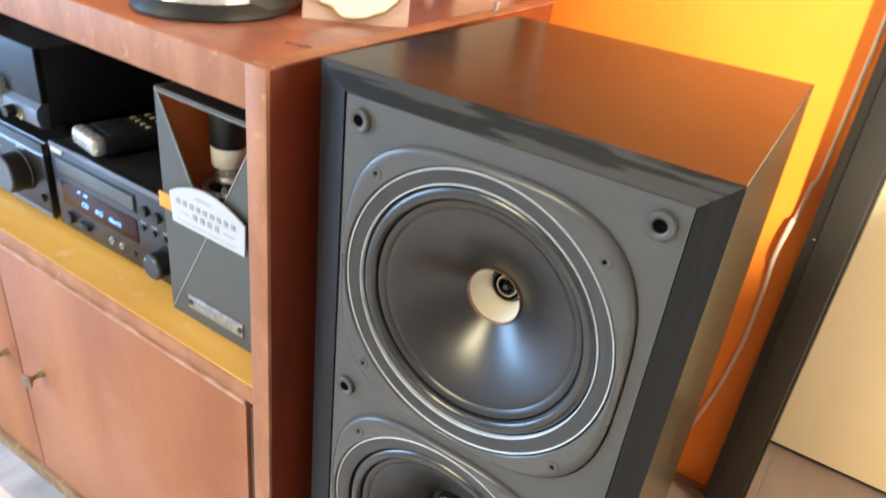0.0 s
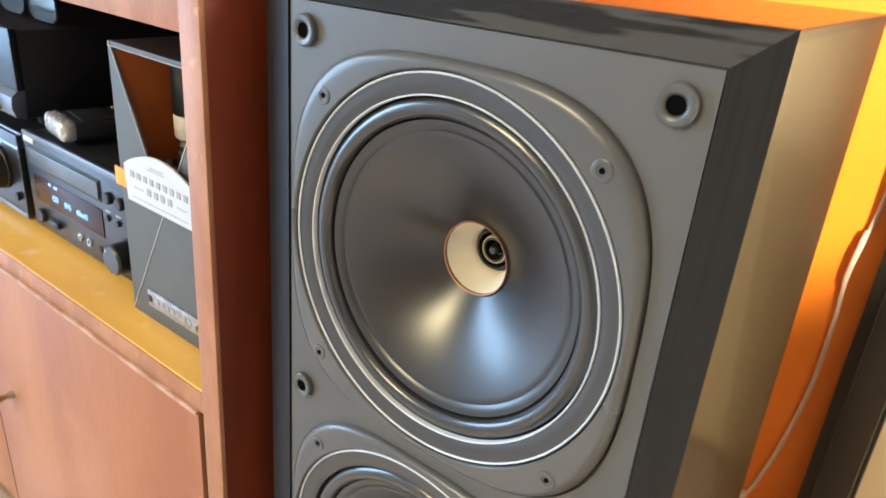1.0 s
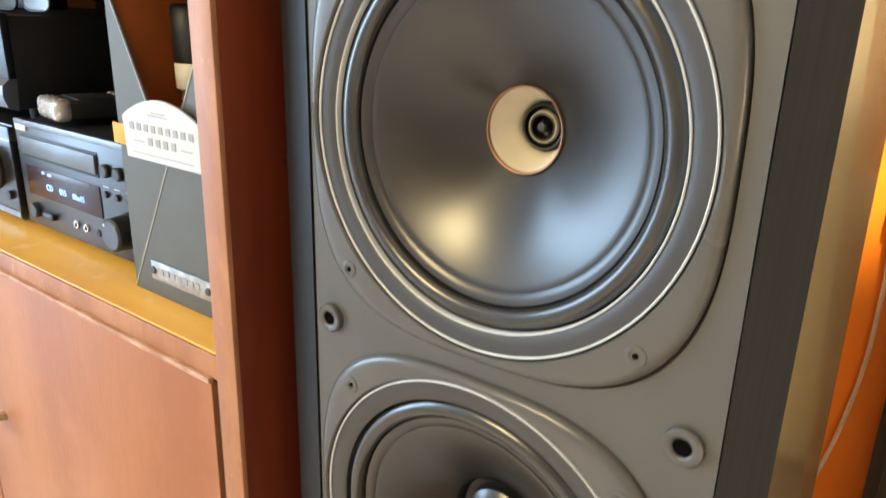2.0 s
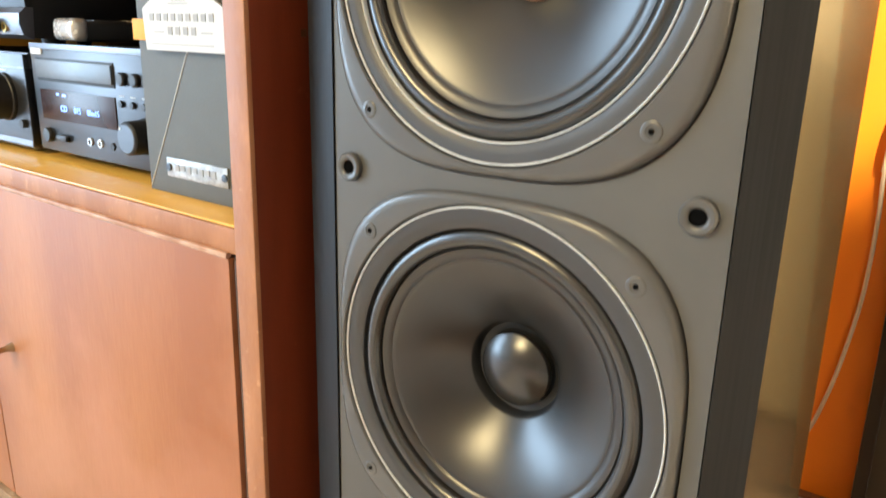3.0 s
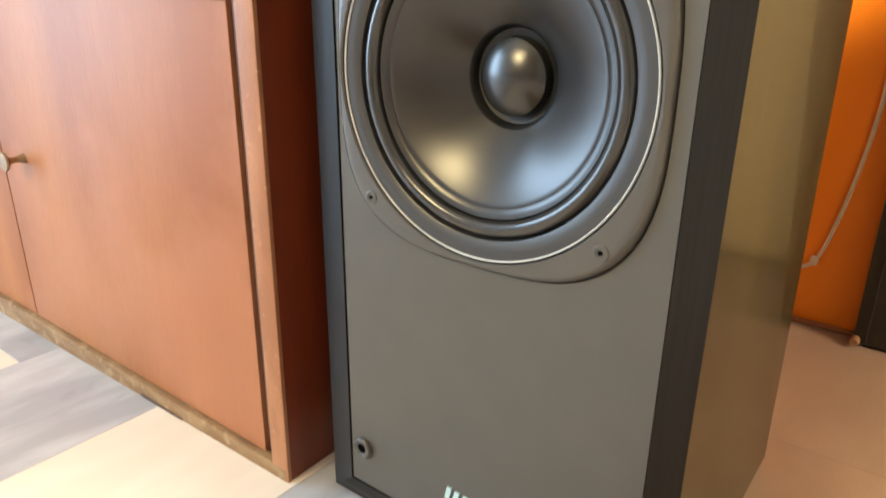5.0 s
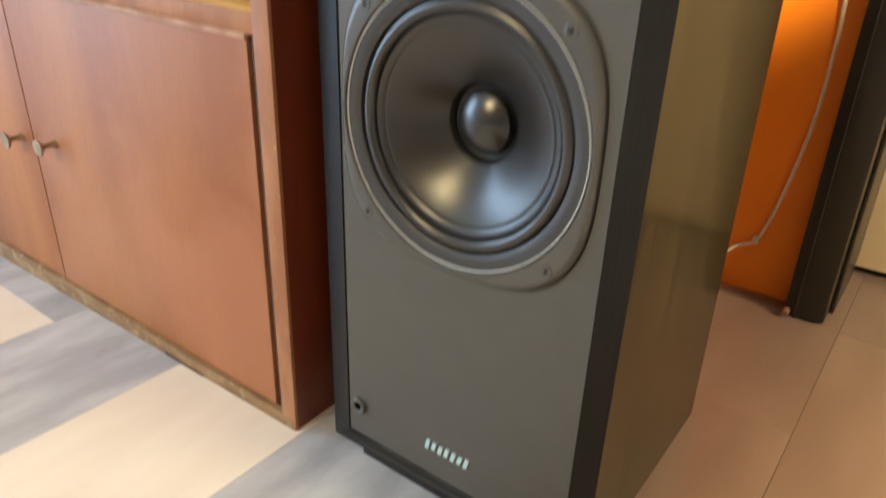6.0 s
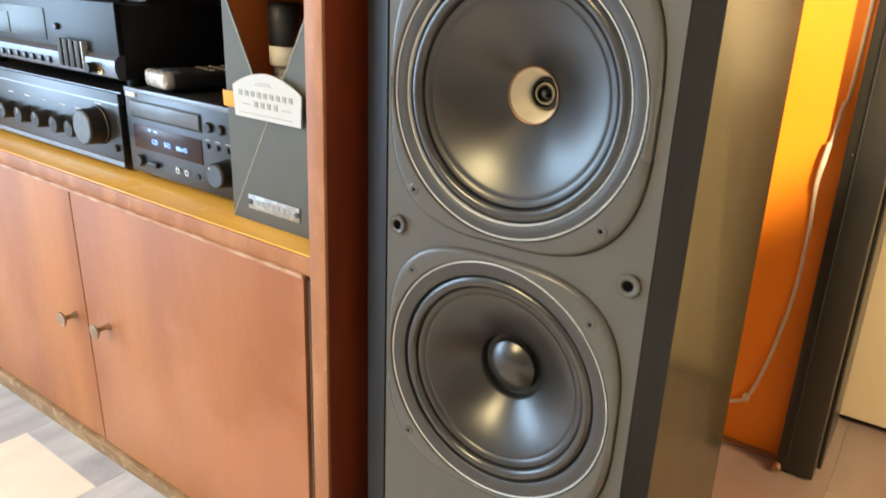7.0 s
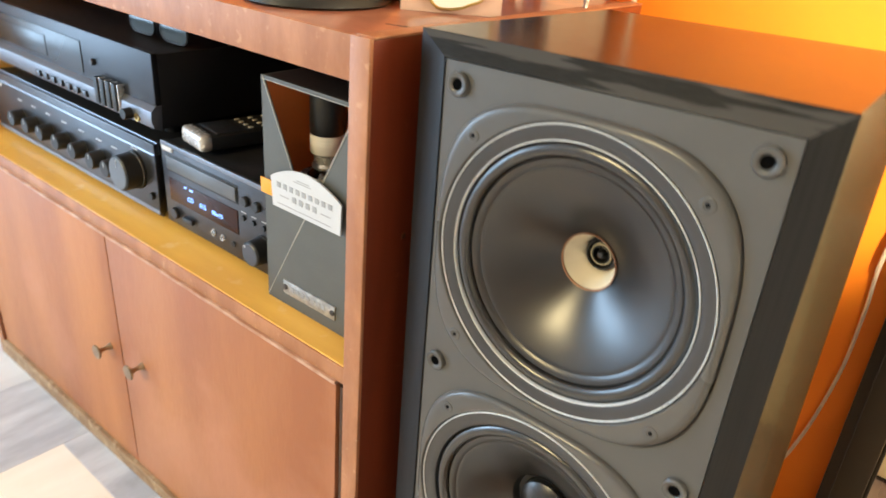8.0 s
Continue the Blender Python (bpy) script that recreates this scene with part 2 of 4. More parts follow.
def solid(name, bm, mat, label, kind="structure", category=""):
    """A piece of the setting as one mesh."""
    mesh = bpy.data.meshes.new(name)
    bm.to_mesh(mesh)
    bm.free()
    mesh.materials.append(M[mat])
    ob = new(name, mesh)
    BASE[ob.name] = Vector((0, 0, 0))
    return tagged(ob, label, category, "", kind)


def box(x0, x1, y0, y1, z0, z1, bevel=0.0, seg=2, bm=None):
    out = bm or bmesh.new()
    got = bmesh.ops.create_cube(out, size=1, matrix=Matrix.Translation(((x0 + x1) / 2, (y0 + y1) / 2, (z0 + z1) / 2)) @ Matrix.Diagonal((x1 - x0, y1 - y0, z1 - z0, 1)))
    if bevel:
        edges = list({e for v in got["verts"] for e in v.link_edges})
        bmesh.ops.bevel(out, geom=edges, offset=bevel, segments=seg, affect="EDGES", profile=0.6)
    return out


def lathe(profile, cx, cz, steps=96, bm=None, y0=0.0):
    """Turns (radius, y) points round the axis through (cx, cz) that runs along y."""
    out = bm or bmesh.new()
    rings = []
    for r, y in profile:
        if r < 1e-6:
            rings.append([out.verts.new((cx, y0 + y, cz))])
        else:
            rings.append([out.verts.new((cx + r * math.cos(a), y0 + y, cz + r * math.sin(a))) for a in [2 * math.pi * k / steps for k in range(steps)]])
    for a, b in zip(rings, rings[1:]):
        for k in range(steps):
            j = (k + 1) % steps
            if len(a) == 1:
                out.faces.new((a[0], b[k], b[j]))
            elif len(b) == 1:
                out.faces.new((a[k], b[0], a[j]))
            else:
                out.faces.new((a[k], b[k], b[j], a[j]))
    bmesh.ops.recalc_face_normals(out, faces=out.faces)
    return out


def upright(profile, cx, cy, steps=48, bm=None):
    """Turns (radius, z) points round an upright axis."""
    out = lathe(profile, 0, 0, steps, bm)
    bmesh.ops.transform(out, matrix=Matrix(((1, 0, 0, cx), (0, 0, -1, cy), (0, 1, 0, 0), (0, 0, 0, 1))), verts=out.verts)
    bmesh.ops.recalc_face_normals(out, faces=out.faces)
    return out


def loft(loops, caps=(True, True)):
    """Closed loops of equally many points, joined one to the next."""
    out = bmesh.new()
    rings = [[out.verts.new(p) for p in loop] for loop in loops]
    n = len(rings[0])
    for a, b in zip(rings, rings[1:]):
        for k in range(n):
            out.faces.new((a[k], a[(k + 1) % n], b[(k + 1) % n], b[k]))
    if caps[0]:
        out.faces.new(rings[0])
    if caps[1]:
        out.faces.new(rings[-1][::-1])
    bmesh.ops.recalc_face_normals(out, faces=out.faces)
    return out


def slab(points, y0, y1, bevel=0.0):
    """An outline in x and z, with thickness along y."""
    out = loft([[(x, y0, z) for x, z in points], [(x, y1, z) for x, z in points]])
    if bevel:
        bmesh.ops.bevel(out, geom=out.edges[:], offset=bevel, segments=2, affect="EDGES")
    return out


def tube(points, radius, steps=10):
    """A round cord through points, smoothed."""
    pts = [Vector(p) for p in points]
    fine = []
    for i in range(len(pts) - 1):
        p0, p1, p2, p3 = pts[max(i - 1, 0)], pts[i], pts[i + 1], pts[min(i + 2, len(pts) - 1)]
        for k in range(8):
            t = k / 8
            fine.append(0.5 * ((2 * p1) + (p2 - p0) * t + (2 * p0 - 5 * p1 + 4 * p2 - p3) * t * t + (3 * p1 - p0 - 3 * p2 + p3) * t ** 3))
    fine.append(pts[-1])
    loops = []
    for i, p in enumerate(fine):
        d = (fine[min(i + 1, len(fine) - 1)] - fine[max(i - 1, 0)]).normalized()
        side = d.cross(Vector((0.3, 1, 0.2))).normalized()
        up = d.cross(side)
        loops.append([p + radius * (math.cos(a) * side + math.sin(a) * up) for a in [2 * math.pi * k / steps for k in range(steps)]])
    return loft(loops)


# ---------- the room ----------
FRONT, BACKY, LEFT, RIGHT, HIGH = -2.60, 0.578, -3.0, 1.25, 2.5
GROUND = 0.010  # level of the floor
solid("wall_north", box(LEFT, 0.1455, BACKY, BACKY + 0.16, 0, HIGH), "orange_wall", "glossy orange painted wall behind the loudspeaker")
solid("wall_north_right", box(1.02, RIGHT + 0.15, BACKY, BACKY + 0.16, 0, HIGH), "wall_white", "plain off-white wall beside the door")
solid("wall_north_head", box(0.1455, 1.02, BACKY, BACKY + 0.16, 2.08, HIGH), "wall_white", "plain off-white wall above the door")
solid("ceiling", box(LEFT - 0.15, RIGHT + 0.15, FRONT - 0.15, BACKY + 0.36, HIGH, HIGH + 0.12), "ceiling", "plain white painted ceiling")


def wall_with_openings(name, a0, a1, openings, place, mat, label):
    """Wall pieces round openings (from, to, sill, head); place() turns (a0, a1, z0, z1) into a box."""
    out, at = bmesh.new(), a0
    for o0, o1, low, high in openings:
        place(at, o0, 0, HIGH, out)
        place(o0, o1, 0, low, out)
        place(o0, o1, high, HIGH, out)
        at = o1
    place(at, a1, 0, HIGH, out)
    return solid(name, out, mat, label)


wall_with_openings("wall_south", LEFT, RIGHT, ((-1.15, -0.25, 1.40, 2.30),),
                   lambda p, q, z0, z1, bm: box(p, q, FRONT - 0.15, FRONT, z0, z1, bm=bm), "wall_white", "off-white wall with a high window opening")
wall_with_openings("wall_west", FRONT - 0.15, BACKY + 0.16, ((-2.45, -1.10, 0.08, 2.05),),
                   lambda p, q, z0, z1, bm: box(LEFT - 0.15, LEFT, p, q, z0, z1, bm=bm), "wall_white", "off-white side wall with a tall window opening")
# unseen wall; its openings are cut to shape the two added lamps
wall_with_openings("wall_east", FRONT, BACKY, ((-1.215, -0.35, 1.287, 2.10), (0.08, 0.52, 0.34, 1.22)),
                   lambda p, q, z0, z1, bm: box(RIGHT, RIGHT + 0.15, p, q, z0, z1, bm=bm), "wall_white", "unseen off-white side wall, openings cut to shape the added light")

# the dark painted door frame, a little out of plumb, and the cream door in it
LEAN = Matrix.Translation((0.146, 0, GROUND)) @ Matrix.Rotation(radians(-0.35), 4, "Y") @ Matrix.Translation((-0.146, 0, -GROUND))
frame_post = thing("door_frame", (0.170, 0.645, GROUND), "dark green-grey painted wooden door frame with grooves", "door frame", LEAN, kind="structure")
part("frame_post", box(0.146, 0.1935, 0.543, 0.738, GROUND + 0.003, 2.08, 0.003), "frame_paint", frame_post)
# thin dark strip on the post, painted shade of a groove not cut
part("frame_bead", box(0.1585, 0.1597, 0.5405, 0.546, GROUND + 0.006, 2.07), "gap", frame_post, "dark strip standing for the groove's shade")
part("frame_stop", box(0.1935, 0.199, 0.575, 0.715, GROUND + 0.005, 2.07, 0.002), "frame_paint", frame_post)
part("frame_post", box(0.985, 1.02, 0.543, 0.738, GROUND + 0.003, 2.08, 0.003), "frame_paint", frame_post)
part("frame_head", box(0.146, 1.02, 0.543, 0.738, 2.081, 2.13, 0.003), "frame_paint", frame_post)
part("foot_bolt", lathe([(0, -0.004), (0.004, -0.004), (0.005, 0), (0.005, 0.01)], 0.149, GROUND + 0.008, 16, y0=0.536), "copper", frame_post, "rusty bolt at the foot")
part("nail_hole", lathe([(0.0009, 0), (0.0007, -0.0004), (0, -0.0004)], 0.1545, 0.455, 10, y0=0.543), "worn_lip", frame_post, "pale filled nail hole")
door = thing("door_1", (0.6, 0.755, GROUND), "cream painted closed door with a dark gap below", "door", LEAN, kind="structure")
part("door_leaf", box(0.195, 0.984, 0.743, 0.781, GROUND + 0.010, 2.06, 0.003), "cream_door", door)
# solid dark strip painting the shade below the door leaf
part("gap_strip", box(0.1935, 1.0, 0.756, 0.796, GROUND + 0.0005, GROUND + 0.012), "gap", door, "dark strip standing for the shade under the door")

# ---------- things ----------


def superellipse(cx, cz, a, n, y, steps=96):
    out = []
    for k in range(steps):
        t = 2 * math.pi * k / steps
        c, s = math.cos(t), math.sin(t)
        r = a / (abs(c) ** n + abs(s) ** n) ** (1 / n)
        out.append((cx + r * c, y, cz + r * s))
    return out


def circle(cx, cz, r, y, steps=96):
    return [(cx + r * math.cos(2 * math.pi * k / steps), y, cz + r * math.sin(2 * math.pi * k / steps)) for k in range(steps)]


def driver(speaker, cz, coaxial):
    """A round drive unit in its square moulded surround."""
    cx, before = 0.0, set(speaker.children_recursive)
    name = "coaxial_driver" if coaxial else "bass_driver"
    surround = loft([superellipse(cx, cz, 0.1012, 3.1, 0.0070), superellipse(cx, cz, 0.1012, 3.1, 0.0002), superellipse(cx, cz, 0.1006, 3.1, -0.0014), superellipse(cx, cz, 0.0994, 3.1, -0.0026), superellipse(cx, cz, 0.0983, 3.0, -0.0032),
                     superellipse(cx, cz, 0.0976, 2.7, -0.0034), circle(cx, cz, 0.0972, -0.0032), circle(cx, cz, 0.0965, -0.0024), circle(cx, cz, 0.0961, 0.006)], (False, False))
    trim = part("driver_trim", surround, "trim", speaker, "grey moulded square trim with rounded corners")
    for sx in (-0.0755, 0.0755):
        for sz in (-0.0740, 0.0725):
            part("screw_recess", lathe([(0.0048, -0.0030), (0.0046, -0.0036), (0.0042, -0.0038), (0.0024, -0.0037), (0.0021, -0.0030), (0, -0.0030)], cx + sx, cz + sz, 20), "trim", trim)
            # black dot painting the dark of the screw's hole; no head is modelled
            part("screw_head", lathe([(0.0014, -0.0030), (0.0012, -0.0038), (0.0009, -0.0039), (0, -0.0036)], cx + sx, cz + sz, 12), "hole", trim)

    def ring(r0, r1, y):
        return lathe([(r0, y + 0.003), (r0, y), ((r0 + r1) / 2, y - 0.0005), (r1, y), (r1, y + 0.003)], cx, cz)

    # brown strip painting the shadow line at the trim's right and lower foot
    part("trim_gasket", loft([superellipse(cx, cz, 0.1011, 3.1, 0.0052), superellipse(cx + 0.0007, cz - 0.0004, 0.1032, 3.1, 0.0052)], (False, False)), "hinge", trim, "dark brown line painting the shadow beside the trim")
    part("outer_gap", lathe([(0.0963, -0.0016), (0.0958, -0.0010), (0.0954, -0.0010), (0.0953, 0.004)], cx, cz), "black", trim)
    part("outer_ring", ring(0.0945, 0.0954, -0.0020), "ring", trim, "thin pale ring")
    edge = 0.0848 if coaxial else 0.0840
    part("ring_band", lathe([(0.0946, 0.004), (0.0944, -0.0014), (0.0905, -0.0012), (edge + 0.0014, -0.0004), (edge + 0.0002, 0.0004), (edge, 0.010)], cx, cz), "band", trim, "dark grey flat band")
    if coaxial:
        part("inner_ring", ring(0.0847, 0.0855, -0.0006), "ring", trim, "thin pale ring")
    mid, half = (0.0794, 0.0047) if coaxial else (0.0787, 0.0047)
    roll = [(mid + half * math.cos(math.pi * k / 16), 0.0042 - 0.0042 * math.sin(math.pi * k / 16)) for k in range(17)]
    part("surround", lathe([(edge, 0.0054), (mid + half + 0.0003, 0.0052)] + roll + [(mid - half - 0.0004, 0.0064)], cx, cz), "rubber", speaker, "glossy black rubber roll")
    r_in = 0.0195 if coaxial else 0.0278
    rim, deep = mid - half, 0.0330 if coaxial else 0.0300
    prof = [(rim, 0.0062), (rim - 0.0005, 0.0058), (rim - 0.0010, 0.0046), (rim - 0.0030, 0.0050), (rim - 0.0062, 0.0062), (rim - 0.0065, 0.0066), (rim - 0.0069, 0.0066)]
    for k in range(1, 19):
        u = k / 18
        prof.append((rim - 0.0069 + (r_in - rim + 0.0069) * u, 0.0066 + (deep - 0.0066) * (0.66 * u + 0.34 * u * u)))
    part(name.replace("driver", "cone"), lathe(prof, cx, cz), "cone", speaker, "satin black cone")
    if coaxial:
        part("horn_rim", lathe([(0.0199, 0.0330), (0.0197, 0.0315), (0.0190, 0.0318), (0.0188, 0.0350)], cx, cz, 64), "copper", speaker, "thin copper rim")
        horn = part("horn", lathe([(0.0190, 0.0330), (0.0178, 0.0370), (0.0160, 0.0420), (0.0138, 0.0475), (0.0120, 0.0515), (0.0116, 0.0570)], cx, cz, 64), "horn", speaker, "cream flared horn throat")
        part("throat_plug", lathe([(0.0118, 0.0515), (0.0108, 0.0490), (0.0098, 0.0492), (0.0092, 0.0570), (0.0074, 0.0570), (0.0072, 0.0496), (0.0056, 0.0490), (0.0050, 0.0560), (0.0030, 0.0570), (0.0026, 0.0492), (0, 0.0485)], cx, cz, 48), "black", horn, "black tweeter plug with rings")
        part("plug_ring", lathe([(0.0079, 0.0510), (0.0074, 0.0490), (0.0068, 0.0490), (0.0064, 0.0510)], cx, cz, 48), "button", horn)
        part("plug_tip", lathe([(0.0026, 0.0492), (0.0019, 0.0475), (0, 0.0470)], cx, cz, 24), "metal_dark", horn)
    else:
        part("cap_groove", lathe([(0.0280, 0.0294), (0.0274, 0.0300), (0.0258, 0.0360), (0.0218, 0.0370), (0.0200, 0.0325)], cx, cz, 72), "black", speaker, "dark groove round the cap")
        big = 0.0370
        edge = math.asin(0.0208 / big)
        dome = [(big * math.sin(edge * (1 - k / 14)), 0.0240 + big - big * math.cos(edge * (1 - k / 14))) for k in range(14)] + [(0, 0.0240)]
        part("dust_cap", lathe([(0.0208, 0.037), (0.0212, 0.0318)] + dome, cx, cz, 72), "cap", speaker, "glossy dark domed dust cap")
    for ob in set(speaker.children_recursive) - before:
        ob.data.transform(Matrix.Translation((0, 0.003, 0)))


def loudspeaker():
    sp = thing("loudspeaker", (0, 0.14, 0), "tall black ash loudspeaker with grey front, standing on the floor", "loudspeaker")
    xl, xr, zb, zt, yb, by = -0.131, 0.1275, 0.018, 0.678, 0.268, 0.010
    bl, br, b0, b1 = -0.1055, 0.1110, 0.040, 0.6640
    sl, sr = -0.002, -0.010

    def side(x, inward, sk):
        # side board, running back slightly aslant
        return loft([[(x, by, zb), (x + inward, by, zb), (x + inward, by, zt - 0.004), (x, by, zt - 0.004)],
                     [(x + sk * 0.2, yb - 0.012, zb), (x + sk * 0.2 + inward, yb - 0.012, zb), (x + sk + inward, yb, zt - 0.004), (x + sk, yb, zt - 0.004)]])

    part("side_panel", side(xl, 0.016, sl), "ash", sp, "black ash veneer")
    part("side_panel", side(xr, -0.016, sr), "ash", sp, "black ash veneer")
    part("top_panel", loft([[(xl, by, zt - 0.004), (xr, by, zt - 0.004), (xr + sr, yb, zt - 0.004), (xl + sl, yb, zt - 0.004)],
                            [(xl, by, zt - 0.0006), (xr, by, zt - 0.0006), (xr + sr, yb, zt - 0.0006), (xl + sl, yb, zt - 0.0006)],
                            [(xl + .0006, by + .0006, zt), (xr - .0006, by + .0006, zt), (xr + sr - .0006, yb - .0006, zt), (xl + sl + .0006, yb - .0006, zt)]]), "ash_top", sp, "glossy black ash top")
    part("back_panel", loft([[(xl + 0.017, yb - 0.06, zb), (xr - 0.017, yb - 0.06, zb), (xr - 0.017, yb - 0.03, zt - 0.005), (xl + 0.017, yb - 0.03, zt - 0.005)],
                             [(xl + sl + 0.017, yb - 0.034, zb), (xr + sr - 0.017, yb - 0.034, zb), (xr + sr - 0.017, yb - 0.002, zt - 0.005), (xl + sl + 0.017, yb - 0.002, zt - 0.005)]]), "ash", sp)
    part("bottom_panel", box(xl + 0.017, xr - 0.03, by + 0.001, yb - 0.065, zb + 0.001, zb + 0.016), "ash", sp)
    # bevelled front frame of four mitred strips
    o = [(xl, by, zb), (xr, by, zb), (xr, by, zt), (xl, by, zt)]
    i = [(bl, 0.0030, b0), (br, 0.0030, b0), (br, 0.0030, b1), (bl, 0.0030, b1)]
    ib = [(x, 0.020, z) for x, _, z in i]
    ob = [(x, 0.0200, z) for x, _, z in ((xl + 0.017, 0, zb + 0.017), (xr - 0.017, 0, zb + 0.017), (xr - 0.017, 0, zt - 0.0045), (xl + 0.017, 0, zt - 0.0045))]
    for k, (nm, mat) in enumerate((("bottom_bevel", "ash_bevel"), ("side_bevel", "ash_side"), ("top_bevel", "ash_bevel"), ("side_bevel", "ash_side"))):
        j = (k + 1) % 4
        part(nm, loft([[o[k], i[k], ib[k], ob[k]], [o[j], i[j], ib[j], ob[j]]]), mat, sp, "bevelled black ash strip")
    # front board with two round openings, built as rings out to the edges
    bm, rows = bmesh.new(), []
    n = 96
    mid = 0.4428
    for cz, z0, z1 in ((0.5485, mid, b1 - 0.0008), (0.3370, 0.2310, mid)):
        inner, outer = [], []
        for k in range(n):
            a = 2 * math.pi * (k + 0.5) / n
            c, s = math.cos(a), math.sin(a)
            wide = 0.1016 / (abs(c) ** 3.1 + abs(s) ** 3.1) ** (1 / 3.1)
            # opening shifted right and down so the brown shadow strip shows there
            inner.append(bm.verts.new((0.0006 + wide * c, 0, cz - 0.0004 + wide * s)))
            reach = min(((br - 0.0008) / c) if c > 1e-9 else 9, ((bl + 0.0008) / c) if c < -1e-9 else 9, ((z1 - cz) / s) if s > 1e-9 else 9, ((z0 - cz) / s) if s < -1e-9 else 9)
            outer.append(bm.verts.new((reach * c, 0, cz + reach * s)))
        for k in range(n):
            j = (k + 1) % n
            bm.faces.new((inner[k], inner[j], outer[j], outer[k]))
        for cxn, czn in ((br - 0.0008, z1), (bl + 0.0008, z1), (bl + 0.0008, z0), (br - 0.0008, z0)):
            near = sorted(outer, key=lambda v: (v.co.x - cxn) ** 2 + (v.co.z - czn) ** 2)[:2]
            bm.faces.new((near[0], near[1], bm.verts.new((cxn, 0, czn))))
    bm.faces.new([bm.verts.new(p) for p in ((bl + 0.0008, 0, b0 + 0.0008), (br - 0.0008, 0, b0 + 0.0008), (br - 0.0008, 0, 0.2310), (bl + 0.0008, 0, 0.2310))])
    bmesh.ops.recalc_face_normals(bm, faces=bm.faces)
    if sum(f.normal.y for f in bm.faces) > 0:
        bmesh.ops.reverse_faces(bm, faces=bm.faces)
    ext = bmesh.ops.extrude_face_region(bm, geom=bm.faces[:])
    bmesh.ops.translate(bm, vec=(0, 0.018, 0), verts=[v for v in ext["geom"] if isinstance(v, bmesh.types.BMVert)])
    bmesh.ops.recalc_face_normals(bm, faces=bm.faces)
    bmesh.ops.translate(bm, vec=(0, 0.0040, 0), verts=bm.verts)
    front = part("front_baffle", bm, "baffle", sp, "smooth grey front board")
    for hx in (-0.0925, 0.0970):
        for hz in (0.6495, 0.4425, 0.0725):
            peg = part("grille_socket", lathe([(0.0080, 0.0020), (0.0078, -0.0010), (0.0070, -0.0018), (0.0050, -0.0018), (0.0040, -0.0012), (0.0035, -0.0002)], hx, hz, 32, y0=0.0022), "trim", front, "grey round grille socket")
            # black disc painting the dark of a hole that is not bored
            part("socket_hole", lathe([(0.0036, -0.0010), (0.0031, -0.0006), (0, -0.0004)], hx, hz, 24, y0=0.0022), "hole", peg)
    driver(sp, 0.5485, True)
    driver(sp, 0.3370, False)
    # base and badge
    part("plinth", box(-0.097, 0.094, 0.0115, 0.225, GROUND, 0.0178, 0.001), "black", sp, "low black plinth")
    badge = bmesh.new()
    for k in range(7):
        x = -0.019 + 0.0064 * k
        z0, z1 = 0.0670 + 0.0008 * (k % 2), 0.0762 - 0.0006 * (k % 3)
        for v in slab([(x, z0), (x + 0.0036, z0), (x + 0.0056, z1), (x + 0.0020, z1)], 0.0028, 0.0043).faces:
            badge.faces.new([badge.verts.new(p.co) for p in v.verts])
    part("badge", badge, "logo", front, "pale blue raised maker's badge")
    return sp


loudspeaker()


# ---------- the sideboard, turned a little against the loudspeaker ----------
CL, CR = -1.020, -0.164


